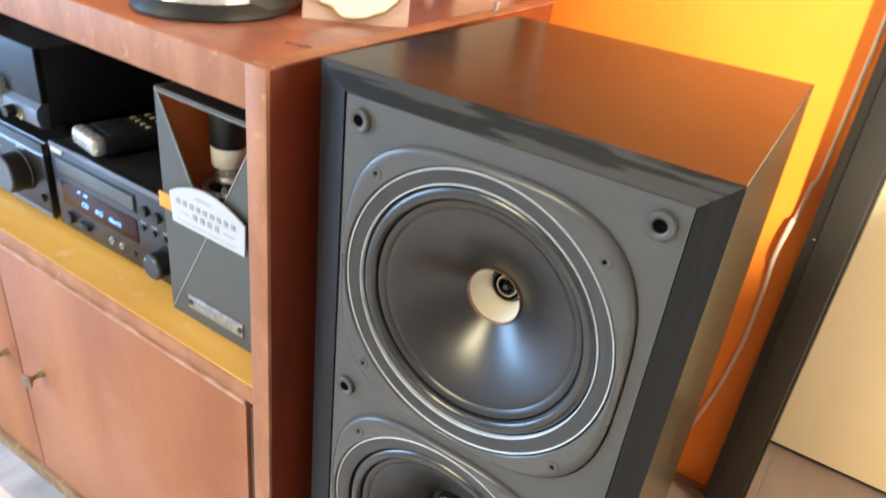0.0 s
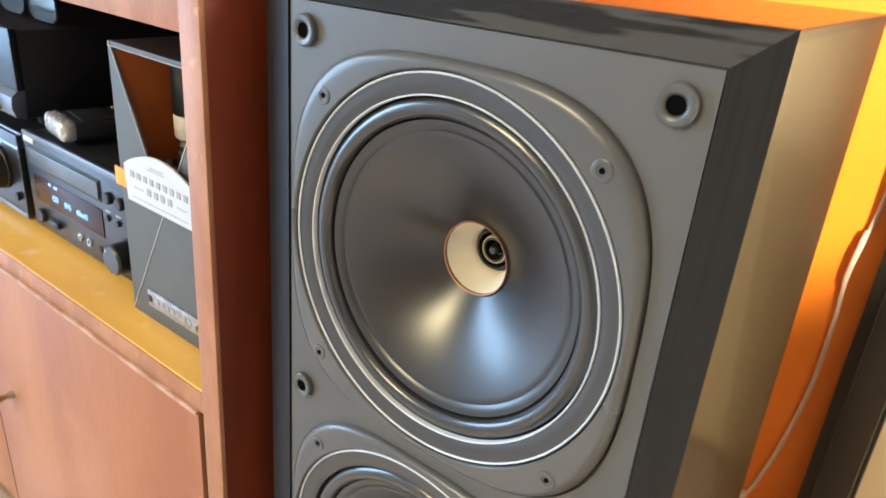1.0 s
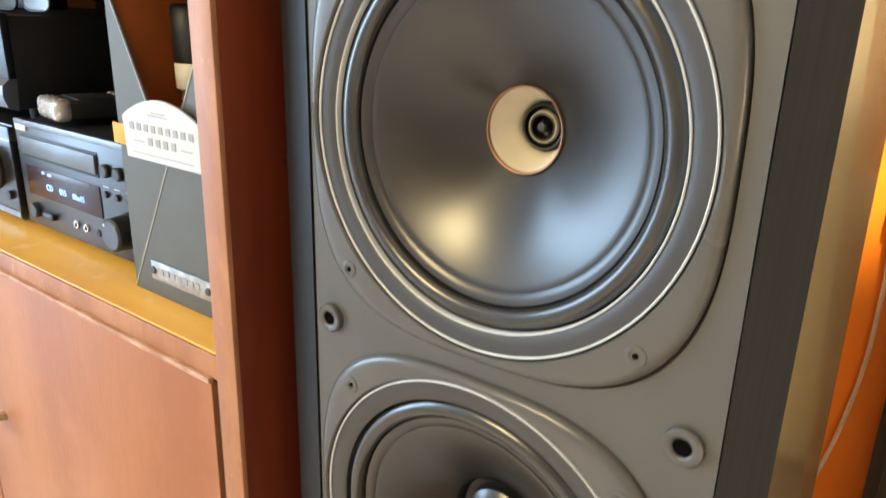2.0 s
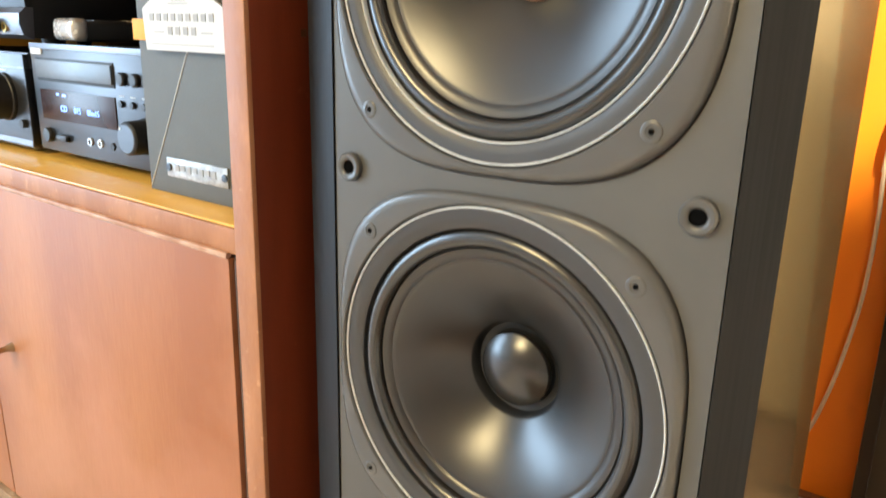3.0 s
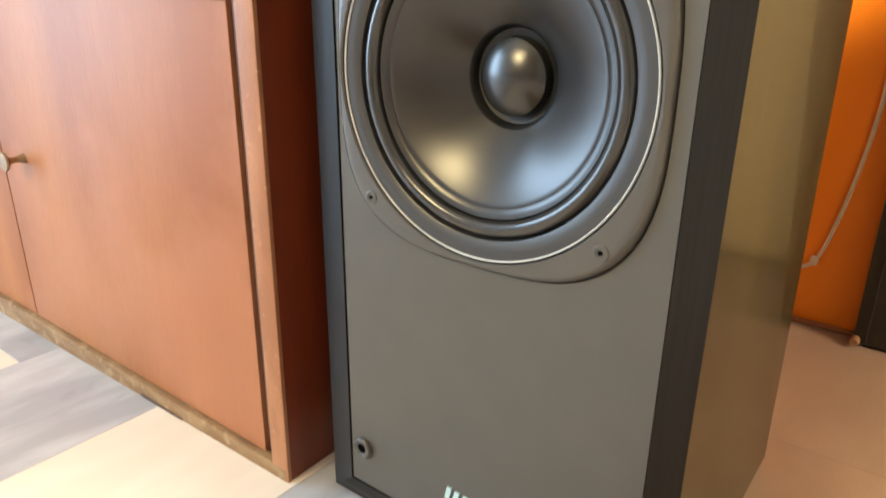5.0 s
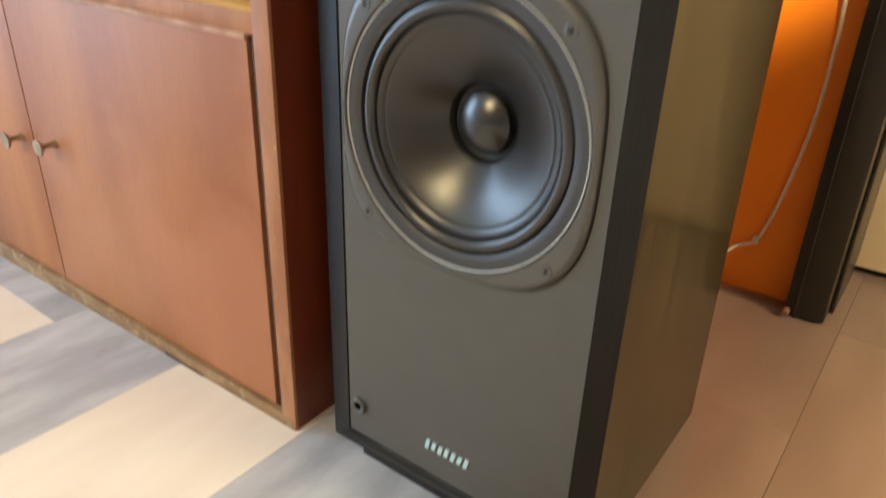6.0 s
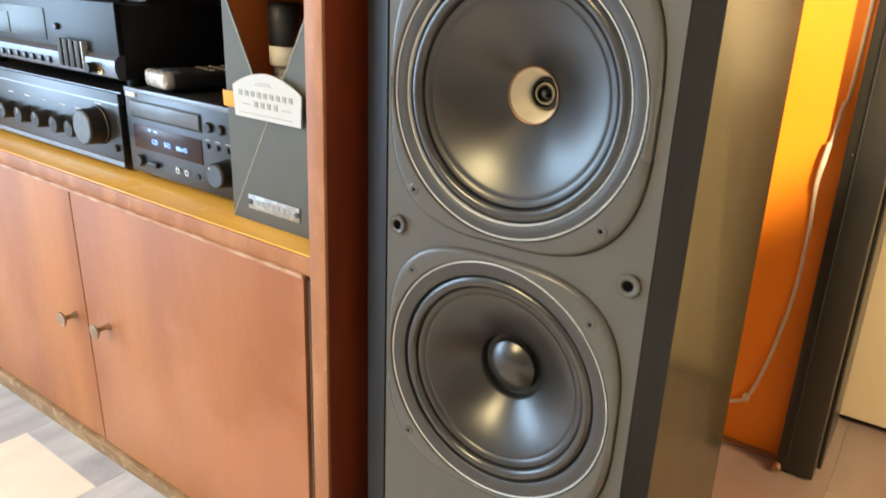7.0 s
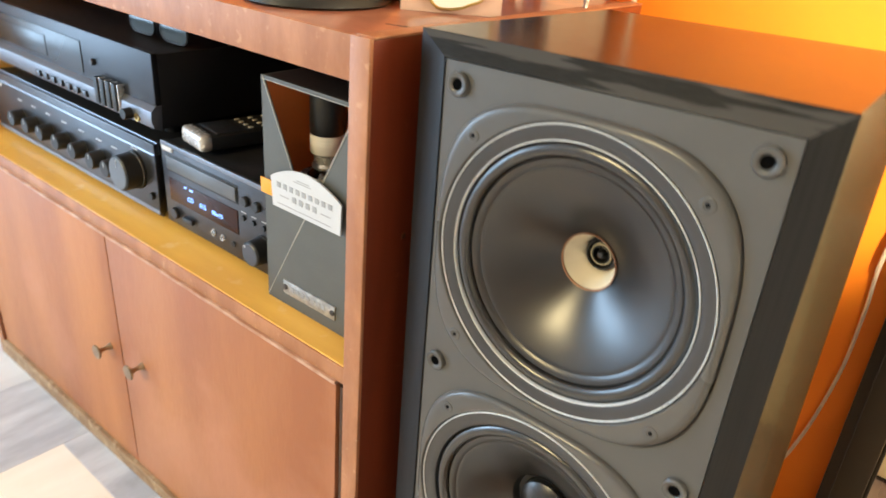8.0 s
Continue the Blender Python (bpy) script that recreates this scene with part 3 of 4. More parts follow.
def sideboard():
    sb = thing("sideboard", (-0.59, 0.2, 0), "reddish varnished wooden sideboard with open bay and two doors", "sideboard", TURN)
    part("side_panel", box(CR - 0.0165, CR, -0.0085, 0.400, -0.008, 0.668, 0.0012), "side_wood_shaded", sb, "dark red veneered side with the gap's shade in its colour")
    part("side_edge", box(CR - 0.0180, CR + 0.0006, -0.0125, -0.0085, -0.004, 0.6695, 0.0012), "edge_wood", sb, "worn lighter edging")
    part("side_panel", box(CL, CL + 0.018, -0.0085, 0.400, -0.010, 0.668, 0.0012), "side_wood_shaded", sb)
    part("side_edge", box(CL, CL + 0.018, -0.0125, -0.0085, -0.010, 0.6695, 0.0012), "edge_wood", sb)
    part("lining", box(CL + 0.0182, CL + 0.0215, 0.0, 0.385, 0.402, 0.640), "shelf_wood", sb, "yellow varnished inside panel")
    part("top_panel", box(CL + 0.0185, CR - 0.0170, -0.0065, 0.400, 0.6425, 0.668, 0.0015), "top_wood", sb, "glossy red-brown top with small marks")
    part("top_edge", box(CL + 0.0185, CR - 0.0183, -0.0110, -0.0066, 0.6375, 0.6690, 0.0018), "edge_wood", sb, "worn rounded front edging")
    part("top_side_strip", box(CR - 0.0160, CR + 0.0004, -0.008, 0.400, 0.6682, 0.6700, 0.0006), "edge_wood", sb, "worn lighter edging")
    part("shelf", box(CL + 0.0220, CR - 0.0184, -0.0070, 0.385, 0.3944, 0.3962, 0.0007), "shelf_wood", sb, "yellow varnished shelf")
    part("shelf_edge", box(CL + 0.0185, CR - 0.0183, -0.0080, 0.0060, 0.3765, 0.3942, 0.0025), "edge_wood", sb, "worn front rail")
    part("rail_lip", box(CL + 0.0185, CR - 0.030, -0.0105, -0.0060, 0.3735, 0.3775, 0.001), "worn_lip", sb, "pale worn lip")
    # back and right lining darkened in place of the bay's shade
    part("back_panel", box(CL + 0.0185, CR - 0.0170, 0.386, 0.398, 0.02, 0.642), "inner_wood_shaded", sb, "back panel with the bay's deep shade in its colour")
    part("inner_lining", box(CR - 0.0195, CR - 0.0168, 0.006, 0.385, 0.407, 0.642), "inner_wood_shaded", sb)
    part("bottom_panel", box(CL + 0.0185, CR - 0.0172, 0.008, 0.385, 0.012, 0.027), "inner_wood_shaded", sb)
    part("bottom_edge", box(CL + 0.002, CR - 0.0002, -0.0128, 0.0060, -0.012, 0.0215, 0.002), "raw_edge", sb, "pale bare worn bottom rail")
    for x0, x1, kx, kz in ((-0.5835, -0.1950, -0.535, 0.212), (-1.0005, -0.5855, -0.612, 0.203)):
        leaf = part("door", box(x0, x1, -0.0080, 0.0080, 0.0230, 0.3730, 0.0012), "door_wood", sb, "closed orange-brown veneered door")
        knob = part("knob", lathe([(0.0052, 0.0005), (0.0042, -0.003), (0.0030, -0.006), (0.0028, -0.011), (0.0040, -0.0145), (0.0088, -0.0170), (0.0098, -0.0185), (0.0092, -0.0200), (0.0, -0.0205)], kx, kz, 32, y0=-0.008), "brass", leaf, "aged brass knob on a thin stem")
    part("chipped_edge", box(-0.372, -0.305, -0.0134, -0.0122, 0.000, 0.0092, 0.0005), "hinge", sb, "dark chipped spot")
    part("hinge", box(-0.1940, -0.1835, -0.0045, 0.0060, 0.0230, 0.3740, 0.0008), "hinge", sb, "long brown hinge strip")
    part("hinge_pin", tube([(-0.1885, -0.0055, 0.034), (-0.1885, -0.0055, 0.2), (-0.1885, -0.0055, 0.373)], 0.0022), "hinge", sb)
    part("hinge", box(-1.0015, -1.0010, -0.0045, 0.0060, 0.0230, 0.3740), "hinge", sb)
    marks = bmesh.new()
    for x, y, w, d in ((-0.2140, 0.0605, 0.0030, 0.0022), (-0.2105, 0.0622, 0.0048, 0.0012), (-0.2062, 0.0640, 0.0062, 0.0020), (-0.2010, 0.0662, 0.0050, 0.0026), (-0.1968, 0.0690, 0.0034, 0.0012)):
        box(x, x + w, y, y + d, 0.6676, 0.66825 + 0.02 * (d - 0.001), bm=marks)
    bmesh.ops.rotate(marks, cent=(-0.205, 0.064, 0.668), matrix=Matrix.Rotation(radians(-6), 3, "Z"), verts=marks.verts)
    bmesh.ops.translate(marks, vec=(0.010, -0.016, 0), verts=marks.verts)
    part("burn_mark", marks, "black", sb, "small black scorch marks")
    part("side_plug", box(CR - 0.001, CR + 0.0006, 0.0305, 0.0350, 0.5115, 0.5160, 0.0005), "hinge", sb, "small dark plug in the side")
    part("edge_pin", upright([(0.0022, 0.668), (0.0022, 0.675), (0.0030, 0.676), (0.0030, 0.678), (0, 0.679)], -0.174, 0.292, 16), "silver", sb, "small metal pin in the edge")
    return sb


sideboard()


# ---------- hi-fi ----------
def fitted(dx, z_from, z_to, tall=1.0, wide=1.0, x_from=0.0):
    """Shift and stretch of a built thing to its measured place, height and width."""
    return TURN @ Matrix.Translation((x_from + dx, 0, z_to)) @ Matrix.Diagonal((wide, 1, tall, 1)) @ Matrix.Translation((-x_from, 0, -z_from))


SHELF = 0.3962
AMP = fitted(0.003, 0.4058, SHELF, 1.0, 0.965, -0.534)
RECEIVER = fitted(0.0, 0.5230, 0.5113, 0.951)
PLAYER = fitted(0.0155, 0.4058, SHELF + 0.0030, 0.955, 0.965, -0.531)
GIFT = fitted(0.0015, 0.4058, SHELF + 0.0004, 0.951)

def feet(root, x0, x1, y0, y1, z0, z1):
    for x in (x0, x1):
        for y in (y0, y1):
            part("foot", upright([(0, z0), (0.010, z0), (0.011, z1), (0, z1)], x, y, 20), "black", root)


def knob_front(parent, x, z, r, y, depth, mat="black", face=None):
    """A round knob that stands out of a front at y."""
    k = part("knob", lathe([(r * 1.05, 0.0), (r * 1.05, -0.0015), (r, -0.002), (r * 0.95, -depth + 0.001), (r * 0.88, -depth), (0, -depth)], x, z, 32, y0=y), mat, parent)
    part("knob_mark", box(x - 0.0004, x + 0.0004, y - depth - 0.0004, y - depth + 0.001, z + r * 0.25, z + r * 0.8), face or "print", k)
    return k


def amplifier():
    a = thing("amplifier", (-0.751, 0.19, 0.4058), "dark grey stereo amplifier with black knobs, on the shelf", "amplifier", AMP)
    x0, x1, y = -0.968, -0.534, 0.035
    part("case", box(x0 + 0.002, x1 - 0.002, y + 0.006, 0.330, 0.414, 0.495, 0.001), "metal_black", a, "black steel case")
    fr = part("front_panel", box(x0, x1, y, y + 0.006, 0.412, 0.4975, 0.0012), "metal_dark", a, "dark grey brushed front")
    part("top_trim", loft([[(x0, y - 0.0006, 0.4845), (x0, y + 0.0045, 0.4985), (x0, y + 0.007, 0.4985), (x0, y + 0.007, 0.4845)], [(x1, y - 0.0006, 0.4845), (x1, y + 0.0045, 0.4985), (x1, y + 0.007, 0.4985), (x1, y + 0.007, 0.4845)]]), "metal_grey", a, "sloping pale top edge")
    part("bottom_trim", loft([[(x0, y - 0.0006, 0.4135), (x0, y + 0.003, 0.4105), (x0, y + 0.006, 0.4105), (x0, y - 0.0006, 0.4190)], [(x1, y - 0.0006, 0.4135), (x1, y + 0.003, 0.4105), (x1, y + 0.006, 0.4105), (x1, y - 0.0006, 0.4190)]]), "metal_grey", a, "pale lower edge")
    for x in (-0.880, -0.838, -0.796, -0.751, -0.706, -0.661, -0.6245):
        knob_front(fr, x, 0.447, 0.0108, y, 0.016)
        part("scale_mark", box(x - 0.007, x + 0.006, y - 0.0004, y + 0.001, 0.4695, 0.4708), "print", fr)
    big = part("volume_knob", lathe([(0.0225, 0.0), (0.0225, -0.003), (0.0212, -0.004), (0.0205, -0.0215), (0.0190, -0.0228), (0, -0.0228)], -0.577, 0.457, 48, y0=y), "black", fr, "large black volume knob")
    part("knob_face", lathe([(0.0186, -0.0229), (0.0180, -0.0234), (0, -0.0234)], -0.577, 0.457, 48, y0=y), "tray", big, "grey metal face")
    part("knob_mark", box(-0.5774, -0.5766, y - 0.0239, y - 0.0232, 0.465, 0.474), "print", big)
    part("scale_mark", box(-0.584, -0.570, y - 0.0004, y + 0.001, 0.4815, 0.4826), "print", fr)
    part("power_button", lathe([(0.0042, 0), (0.0040, -0.004), (0, -0.0042)], -0.545, 0.434, 20, y0=y), "black", fr)
    part("maker_mark", box(-0.960, -0.935, y - 0.0010, y + 0.001, 0.4775, 0.4815), "print", fr)
    part("lamp", lathe([(0.0016, 0), (0.0014, -0.001), (0, -0.0012)], -0.955, 0.458, 12, y0=y), "print", fr)
    feet(a, x0 + 0.04, x1 - 0.04, 0.075, 0.30, 0.4057, 0.4142)
    return a


def tuner():
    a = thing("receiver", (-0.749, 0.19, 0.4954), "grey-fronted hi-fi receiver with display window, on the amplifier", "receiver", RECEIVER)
    x0, x1, y = -0.954, -0.531, 0.040
    part("case", box(x0 + 0.002, x1 - 0.002, y + 0.008, 0.330, 0.513, 0.598, 0.001), "metal_black", a, "black steel case")
    up = part("upper_front", box(x0, x1, y + 0.003, y + 0.010, 0.5415, 0.600, 0.0010), "receiver_front", a, "smooth grey upper front")
    part("window", box(-0.946, -0.683, y + 0.0020, y + 0.0036, 0.5470, 0.5860, 0.0006), "window_grey", up, "smoked display window")
    part("window_inset", box(-0.900, -0.772, y + 0.0012, y + 0.0024, 0.5500, 0.5760, 0.0004), "window_grey", up)
    part("standby_button", lathe([(0.0042, 0), (0.0040, -0.003), (0.0030, -0.0042), (0, -0.0042)], -0.6555, 0.566, 20, y0=y + 0.003), "metal_dark", up)
    low = part("lower_front", loft([[(x0, y + 0.003, 0.5415), (x0, y - 0.003, 0.536), (x0, y - 0.004, 0.526), (x0, y - 0.001, 0.516), (x0, y + 0.008, 0.512), (x0, y + 0.010, 0.5415)],
                                    [(x1, y + 0.003, 0.5415), (x1, y - 0.003, 0.536), (x1, y - 0.004, 0.526), (x1, y - 0.001, 0.516), (x1, y + 0.008, 0.512), (x1, y + 0.010, 0.5415)]]), "metal_grey", a, "rounded grey lower front")
    for k in range(7):
        part("preset_button", box(-0.7955 + 0.0195 * k, -0.7845 + 0.0195 * k, y - 0.0065, y - 0.002, 0.5205, 0.5285, 0.0012), "metal_dark", low)
    for k in range(4):
        part("tall_button", box(-0.6435 + 0.0130 * k, -0.6355 + 0.0130 * k, y - 0.0070, y + 0.004, 0.5205, 0.5530, 0.0015), "black", low)
        part("button_rib", box(-0.6350 + 0.0130 * k, -0.6320 + 0.0130 * k, y - 0.0050, y + 0.003, 0.5205, 0.5530, 0.0010), "silver", low)
    part("tone_knob", lathe([(0.0065, 0), (0.0060, -0.010), (0, -0.0105)], -0.5735, 0.525, 24, y0=y - 0.003), "black", low)
    part("headphone_socket", lathe([(0.0048, 0), (0.0048, -0.0015), (0.0028, -0.0015), (0.0026, 0.001), (0, 0.001)], -0.5605, 0.523, 24, y0=y - 0.003), "gold", low, "gold headphone socket")
    feet(a, x0 + 0.04, x1 - 0.04, 0.085, 0.30, 0.4954, 0.5132)
    return a


def text_mesh(body, size, extrude=0.0003):
    cu = bpy.data.curves.new("letters", "FONT")
    cu.body, cu.size, cu.extrude = body, size, extrude
    ob = bpy.data.objects.new("letters", cu)
    scene.collection.objects.link(ob)
    bpy.context.view_layer.update()
    mesh = bpy.data.meshes.new_from_object(ob.evaluated_get(bpy.context.evaluated_depsgraph_get()))
    bm = bmesh.new()
    bm.from_mesh(mesh)
    bpy.data.objects.remove(ob)
    bmesh.ops.rotate(bm, verts=bm.verts, matrix=Matrix.Rotation(radians(90), 3, "X"))
    return bm


def cd_player():
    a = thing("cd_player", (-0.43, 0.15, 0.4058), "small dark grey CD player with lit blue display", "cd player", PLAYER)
    x0, x1, y = -0.531, -0.322, 0.035
    part("case", box(x0 + 0.0015, x1 - 0.0015, y + 0.006, 0.290, 0.413, 0.508, 0.001), "metal_black", a, "black steel case")
    fr = part("front_panel", box(x0, x1, y, y + 0.007, 0.4115, 0.5095, 0.0015), "metal_dark", a, "dark grey front")
    part("top_edge", box(x0 + 0.0004, x1 - 0.0004, y - 0.0006, y + 0.003, 0.5045, 0.5100, 0.0006), "metal_grey", fr)
    part("tray_slot", box(-0.5205, -0.3925, y - 0.0006, y + 0.002, 0.4765, 0.4975, 0.0003), "black", fr)
    part("disc_tray", box(-0.5190, -0.3940, y - 0.0024, y + 0.002, 0.4795, 0.4955, 0.0006), "tray", fr, "blue-grey disc tray front")
    disp = part("display_window", box(-0.5190, -0.3940, y - 0.0008, y + 0.002, 0.4415, 0.4690, 0.0003), "glass_dark", fr, "smoked display window")
    for body, dx, size in (("CD", -0.484, 0.0078), ("015", -0.461, 0.0078), ("00m15", -0.439, 0.0070)):
        bm = text_mesh(body, size)
        bmesh.ops.translate(bm, verts=bm.verts, vec=(dx, y - 0.0012, 0.4505))
        part("display_digits", bm, "glow", disp, "glowing blue digits")
    bm = box(-0.489, -0.485, y - 0.0013, y - 0.0007, 0.4645, 0.4665)
    part("display_symbol", box(-0.479, -0.473, y - 0.0013, y - 0.0007, 0.4640, 0.4660, bm=bm), "glow", disp)
    part("maker_mark", box(-0.528, -0.508, y - 0.0012, y + 0.001, 0.5000, 0.5055, 0.0006), "print", fr, "pale maker's mark")
    for k in range(3):
        part("round_button", lathe([(0.0056, 0), (0.0056, -0.003), (0.0046, -0.0042), (0, -0.0042)], -0.379 + 0.0185 * k, 0.4850, 24, y0=y), "metal_black", fr)
        part("small_button", lathe([(0.0030, 0), (0.0028, -0.0024), (0, -0.0026)], -0.384 + 0.0165 * k, 0.4645, 16, y0=y), "metal_black", fr)
        part("print_line", box(-0.388 + 0.0165 * k, -0.380 + 0.0165 * k, y - 0.0003, y + 0.001, 0.4705, 0.4712), "print", fr)
    part("power_button", lathe([(0.0070, 0), (0.0070, -0.002), (0.0058, -0.004), (0, -0.0042)], -0.511, 0.4265, 24, y0=y), "metal_black", fr)
    part("eject_button", box(-0.494, -0.476, y - 0.0040, y + 0.002, 0.4225, 0.4285, 0.0015), "metal_black", fr)
    for x in (-0.440, -0.4235):
        part("socket", lathe([(0.0038, 0), (0.0036, -0.0014), (0.0022, -0.0014), (0.0020, 0.001), (0, 0.001)], x, 0.4270, 20, y0=y), "silver", fr)
    part("remote_eye", lathe([(0.0034, 0), (0.0030, -0.0012), (0, -0.0014)], -0.404, 0.4265, 16, y0=y), "black", fr)
    big = part("volume_knob", lathe([(0.0150, 0), (0.0150, -0.002), (0.0142, -0.003), (0.0136, -0.0165), (0.0124, -0.0178), (0, -0.0178)], -0.352, 0.4405, 48, y0=y), "black", fr, "black volume knob")
    part("knob_face", lathe([(0.0120, -0.0179), (0.0114, -0.0184), (0, -0.0184)], -0.352, 0.4405, 48, y0=y), "metal_dark", big)
    part("knob_light", lathe([(0.0014, -0.0188), (0, -0.0190)], -0.3585, 0.4480, 10, y0=y), "print", big)
    feet(a, x0 + 0.03, x1 - 0.03, 0.07, 0.26, 0.4026, 0.4135)
    return a


amplifier()
tuner()
cd_player()


def remote_control():
    r = thing("remote_control", (-0.49, 0.09, 0.5102), "black remote control with silver end, lying on the CD player", "remote control", TURN @ Matrix.Translation((-0.4736, 0.0453, -0.0088)) @ Matrix.Rotation(radians(-9), 4, "Z") @ Matrix.Translation((0.500, -0.050, 0)))
    z = 0.5102
    part("body", box(-0.515, -0.468, 0.056, 0.215, z, z + 0.0175, 0.005, 3), "black", r, "black plastic body")
    part("end_cap", box(-0.5156, -0.4674, 0.046, 0.062, z, z + 0.0190, 0.0070, 4), "silver", r, "silver end cap")
    for i in range(4):
        for j in range(6):
            part("button", box(-0.5095 + 0.0105 * i, -0.5050 + 0.0105 * i, 0.104 + 0.016 * j, 0.109 + 0.016 * j, z + 0.0170, z + 0.0188, 0.0008), "button", r)
    part("face_plate", box(-0.5120, -0.4710, 0.066, 0.094, z + 0.0170, z + 0.0181, 0.0005), "metal_black", r, "dark face plate")
    return r


remote_control()


def box_of_bottle():
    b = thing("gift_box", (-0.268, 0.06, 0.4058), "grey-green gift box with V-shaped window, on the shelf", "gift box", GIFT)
    x0, x1, y0, y1, z0, z1 = -0.3225, -0.2110, 0.0215, 0.0945, 0.4058, 0.6300
    # crease from the lower left corner to the right edge, V from the upper left corner
    vx, vz = -0.2660, 0.5124
    front = [(x0, z0), (x1, z0), (x1, 0.6200), (vx, vz), (x0 + 0.0015, z1)]
    part("front_panel", slab(front[:4] + [(x0 + 0.001, z1), (x0, z1)], y0, y0 + 0.0022), "box_card", b, "grey-green card front cut to a V")
    part("side_panel", box(x0, x0 + 0.002, y0 + 0.0024, y1, z0, z1), "box_card", b)
    part("side_panel", box(x1 - 0.002, x1, y0 + 0.0024, y1, z0, z1), "box_card", b)
    part("top_panel", box(x0 + 0.0022, x1 - 0.0022, y0 + 0.0024, y1, z1 - 0.002, z1), "black", b, "black top flap")
    part("top_lip", box(x0, x1, y0 + 0.0002, y0 + 0.0022, z1 - 0.0035, z1 + 0.0004), "box_card", b)
    part("bottom_panel", box(x0 + 0.0022, x1 - 0.0022, y0 + 0.0024, y1, z0, z0 + 0.002), "box_card", b)
    part("back_lining", box(x0 + 0.0024, x1 - 0.0024, y1 - 0.003, y1, z0 + 0.003, z1 - 0.003), "box_inner", b, "rust-brown lining")
    part("side_lining", box(x0 + 0.0024, x0 + 0.0036, y0 + 0.003, y1 - 0.004, z0 + 0.003, z1 - 0.003), "box_inner", b)

    def line(p, q, w=0.0009):
        d = Vector((q[0] - p[0], q[1] - p[1])).normalized()
        s = Vector((-d.y, d.x)) * w / 2
        return slab([(p[0] - s.x, p[1] - s.y), (q[0] - s.x, q[1] - s.y), (q[0] + s.x, q[1] + s.y), (p[0] + s.x, p[1] + s.y)], y0 - 0.0005, y0 + 0.0008)

    part("crease_line", line((x0 + 0.001, z0 + 0.003), (x1, 0.6200)), "box_line", b, "pale crease line")
    part("edge_line", line((vx, vz), (x0 + 0.0015, z1)), "box_line", b, "pale cut edge")
    part("edge_line", line((x0, z1 - 0.0030), (x1, z1 - 0.0030), 0.0006), "box_line", b, "pale cut edge")
    # arched label
    lx0, lx1, lz, lz1, top = -0.3060, -0.2175, 0.5139, 0.5425, 0.5570
    arch = [(lx0 + (lx1 - lx0) * k / 20, lz1 + (top - lz1) * math.sin(math.pi * k / 20) ** 0.85) for k in range(21)]
    tag = part("label", slab([(lx1 - 0.001, lz), (lx0 + 0.002, lz)] + arch, y0 - 0.0062, y0 - 0.0046), "label", b, "arched pale paper label with dark print")
    yy = y0 - 0.0066
    for x, w, h, z in [(lx0 + 0.0085 + 0.0081 * k, 0.0046, 0.0050, 0.5343) for k in range(9)] + [(lx0 + 0.0285 + 0.0085 * k, 0.0048, 0.0054, 0.5250) for k in range(4)]:
        part("print_bar", box(x, x + w, yy, yy + 0.0010, z, z + h), "ink", tag)
    fine = box(lx0 + 0.008, lx1 - 0.012, yy + 0.0003, yy + 0.001, 0.5180, 0.5187)
    for x, w, z in ((lx0 + 0.030, 0.022, 0.5455), (lx0 + 0.034, 0.016, 0.5475), (lx0 + 0.012, 0.012, 0.5262), (lx0 + 0.064, 0.012, 0.5262)):
        box(x, x + w, yy + 0.0003, yy + 0.001, z, z + 0.0009, bm=fine)
    part("small_print", fine, "ink", tag)
    part("ribbon_tag", box(-0.3230, -0.3045, y0 - 0.0042, y0 - 0.0030, 0.5205, 0.5355, 0.0004), "tag", b, "orange ribbon tag")
    pl = part("name_plate", box(-0.2985, -0.2290, y0 - 0.0014, y0 + 0.0004, 0.4195, 0.4345, 0.0005), "plate", b, "worn silver metal plate with two screws")
    for x in (-0.2955, -0.2320):
        part("plate_screw", lathe([(0.0030, 0), (0.0028, -0.0009), (0, -0.0012)], x, 0.4270, 16, y0=y0 - 0.0014), "metal_dark", pl)
    pb = bmesh.new()
    for k in range(7):
        box(-0.288 + 0.007 * k, -0.2835 + 0.007 * k, y0 - 0.0018, y0 - 0.0010, 0.4250 + 0.001 * (k % 2), 0.4300, bm=pb)
    part("plate_bars", pb, "ink", pl, "embossed bars of print")
    # the bottle inside
    bx, by = -0.2860, 0.0640
    bt = thing("bottle", (bx, by, 0.3988), "dark glass bottle with black cap, in the gift box", "bottle", TURN)
    part("glass", upright([(0, 0.3988), (0.022, 0.3990), (0.0245, 0.402), (0.0245, 0.502), (0.022, 0.514), (0.017, 0.522), (0.0115, 0.527), (0.0112, 0.540), (0, 0.541)], bx, by, 40), "bottle", bt, "dark glass")
    part("neck_collar", upright([(0.0116, 0.5275), (0.0138, 0.5290), (0.0140, 0.5310), (0.0120, 0.5335), (0.0120, 0.5400), (0.0138, 0.5425), (0, 0.5427)], bx, by, 40), "silver", bt, "bright silver collar")
    part("neck_band", upright([(0.0146, 0.5430), (0.0152, 0.5440), (0.0152, 0.5590), (0.0145, 0.5600), (0, 0.5602)], bx, by, 40), "foil", bt, "white printed neck band")
    part("cap", upright([(0.0148, 0.5604), (0.0155, 0.5615), (0.0153, 0.5965), (0.0140, 0.5985), (0, 0.5990)], bx, by, 40), "black", bt, "tall black cap")
    part("shoulder_ring", upright([(0.0190, 0.5195), (0.0235, 0.5195), (0.0240, 0.5215), (0.0190, 0.5228)], bx, by, 40), "silver", bt, "silver shoulder ring")


box_of_bottle()


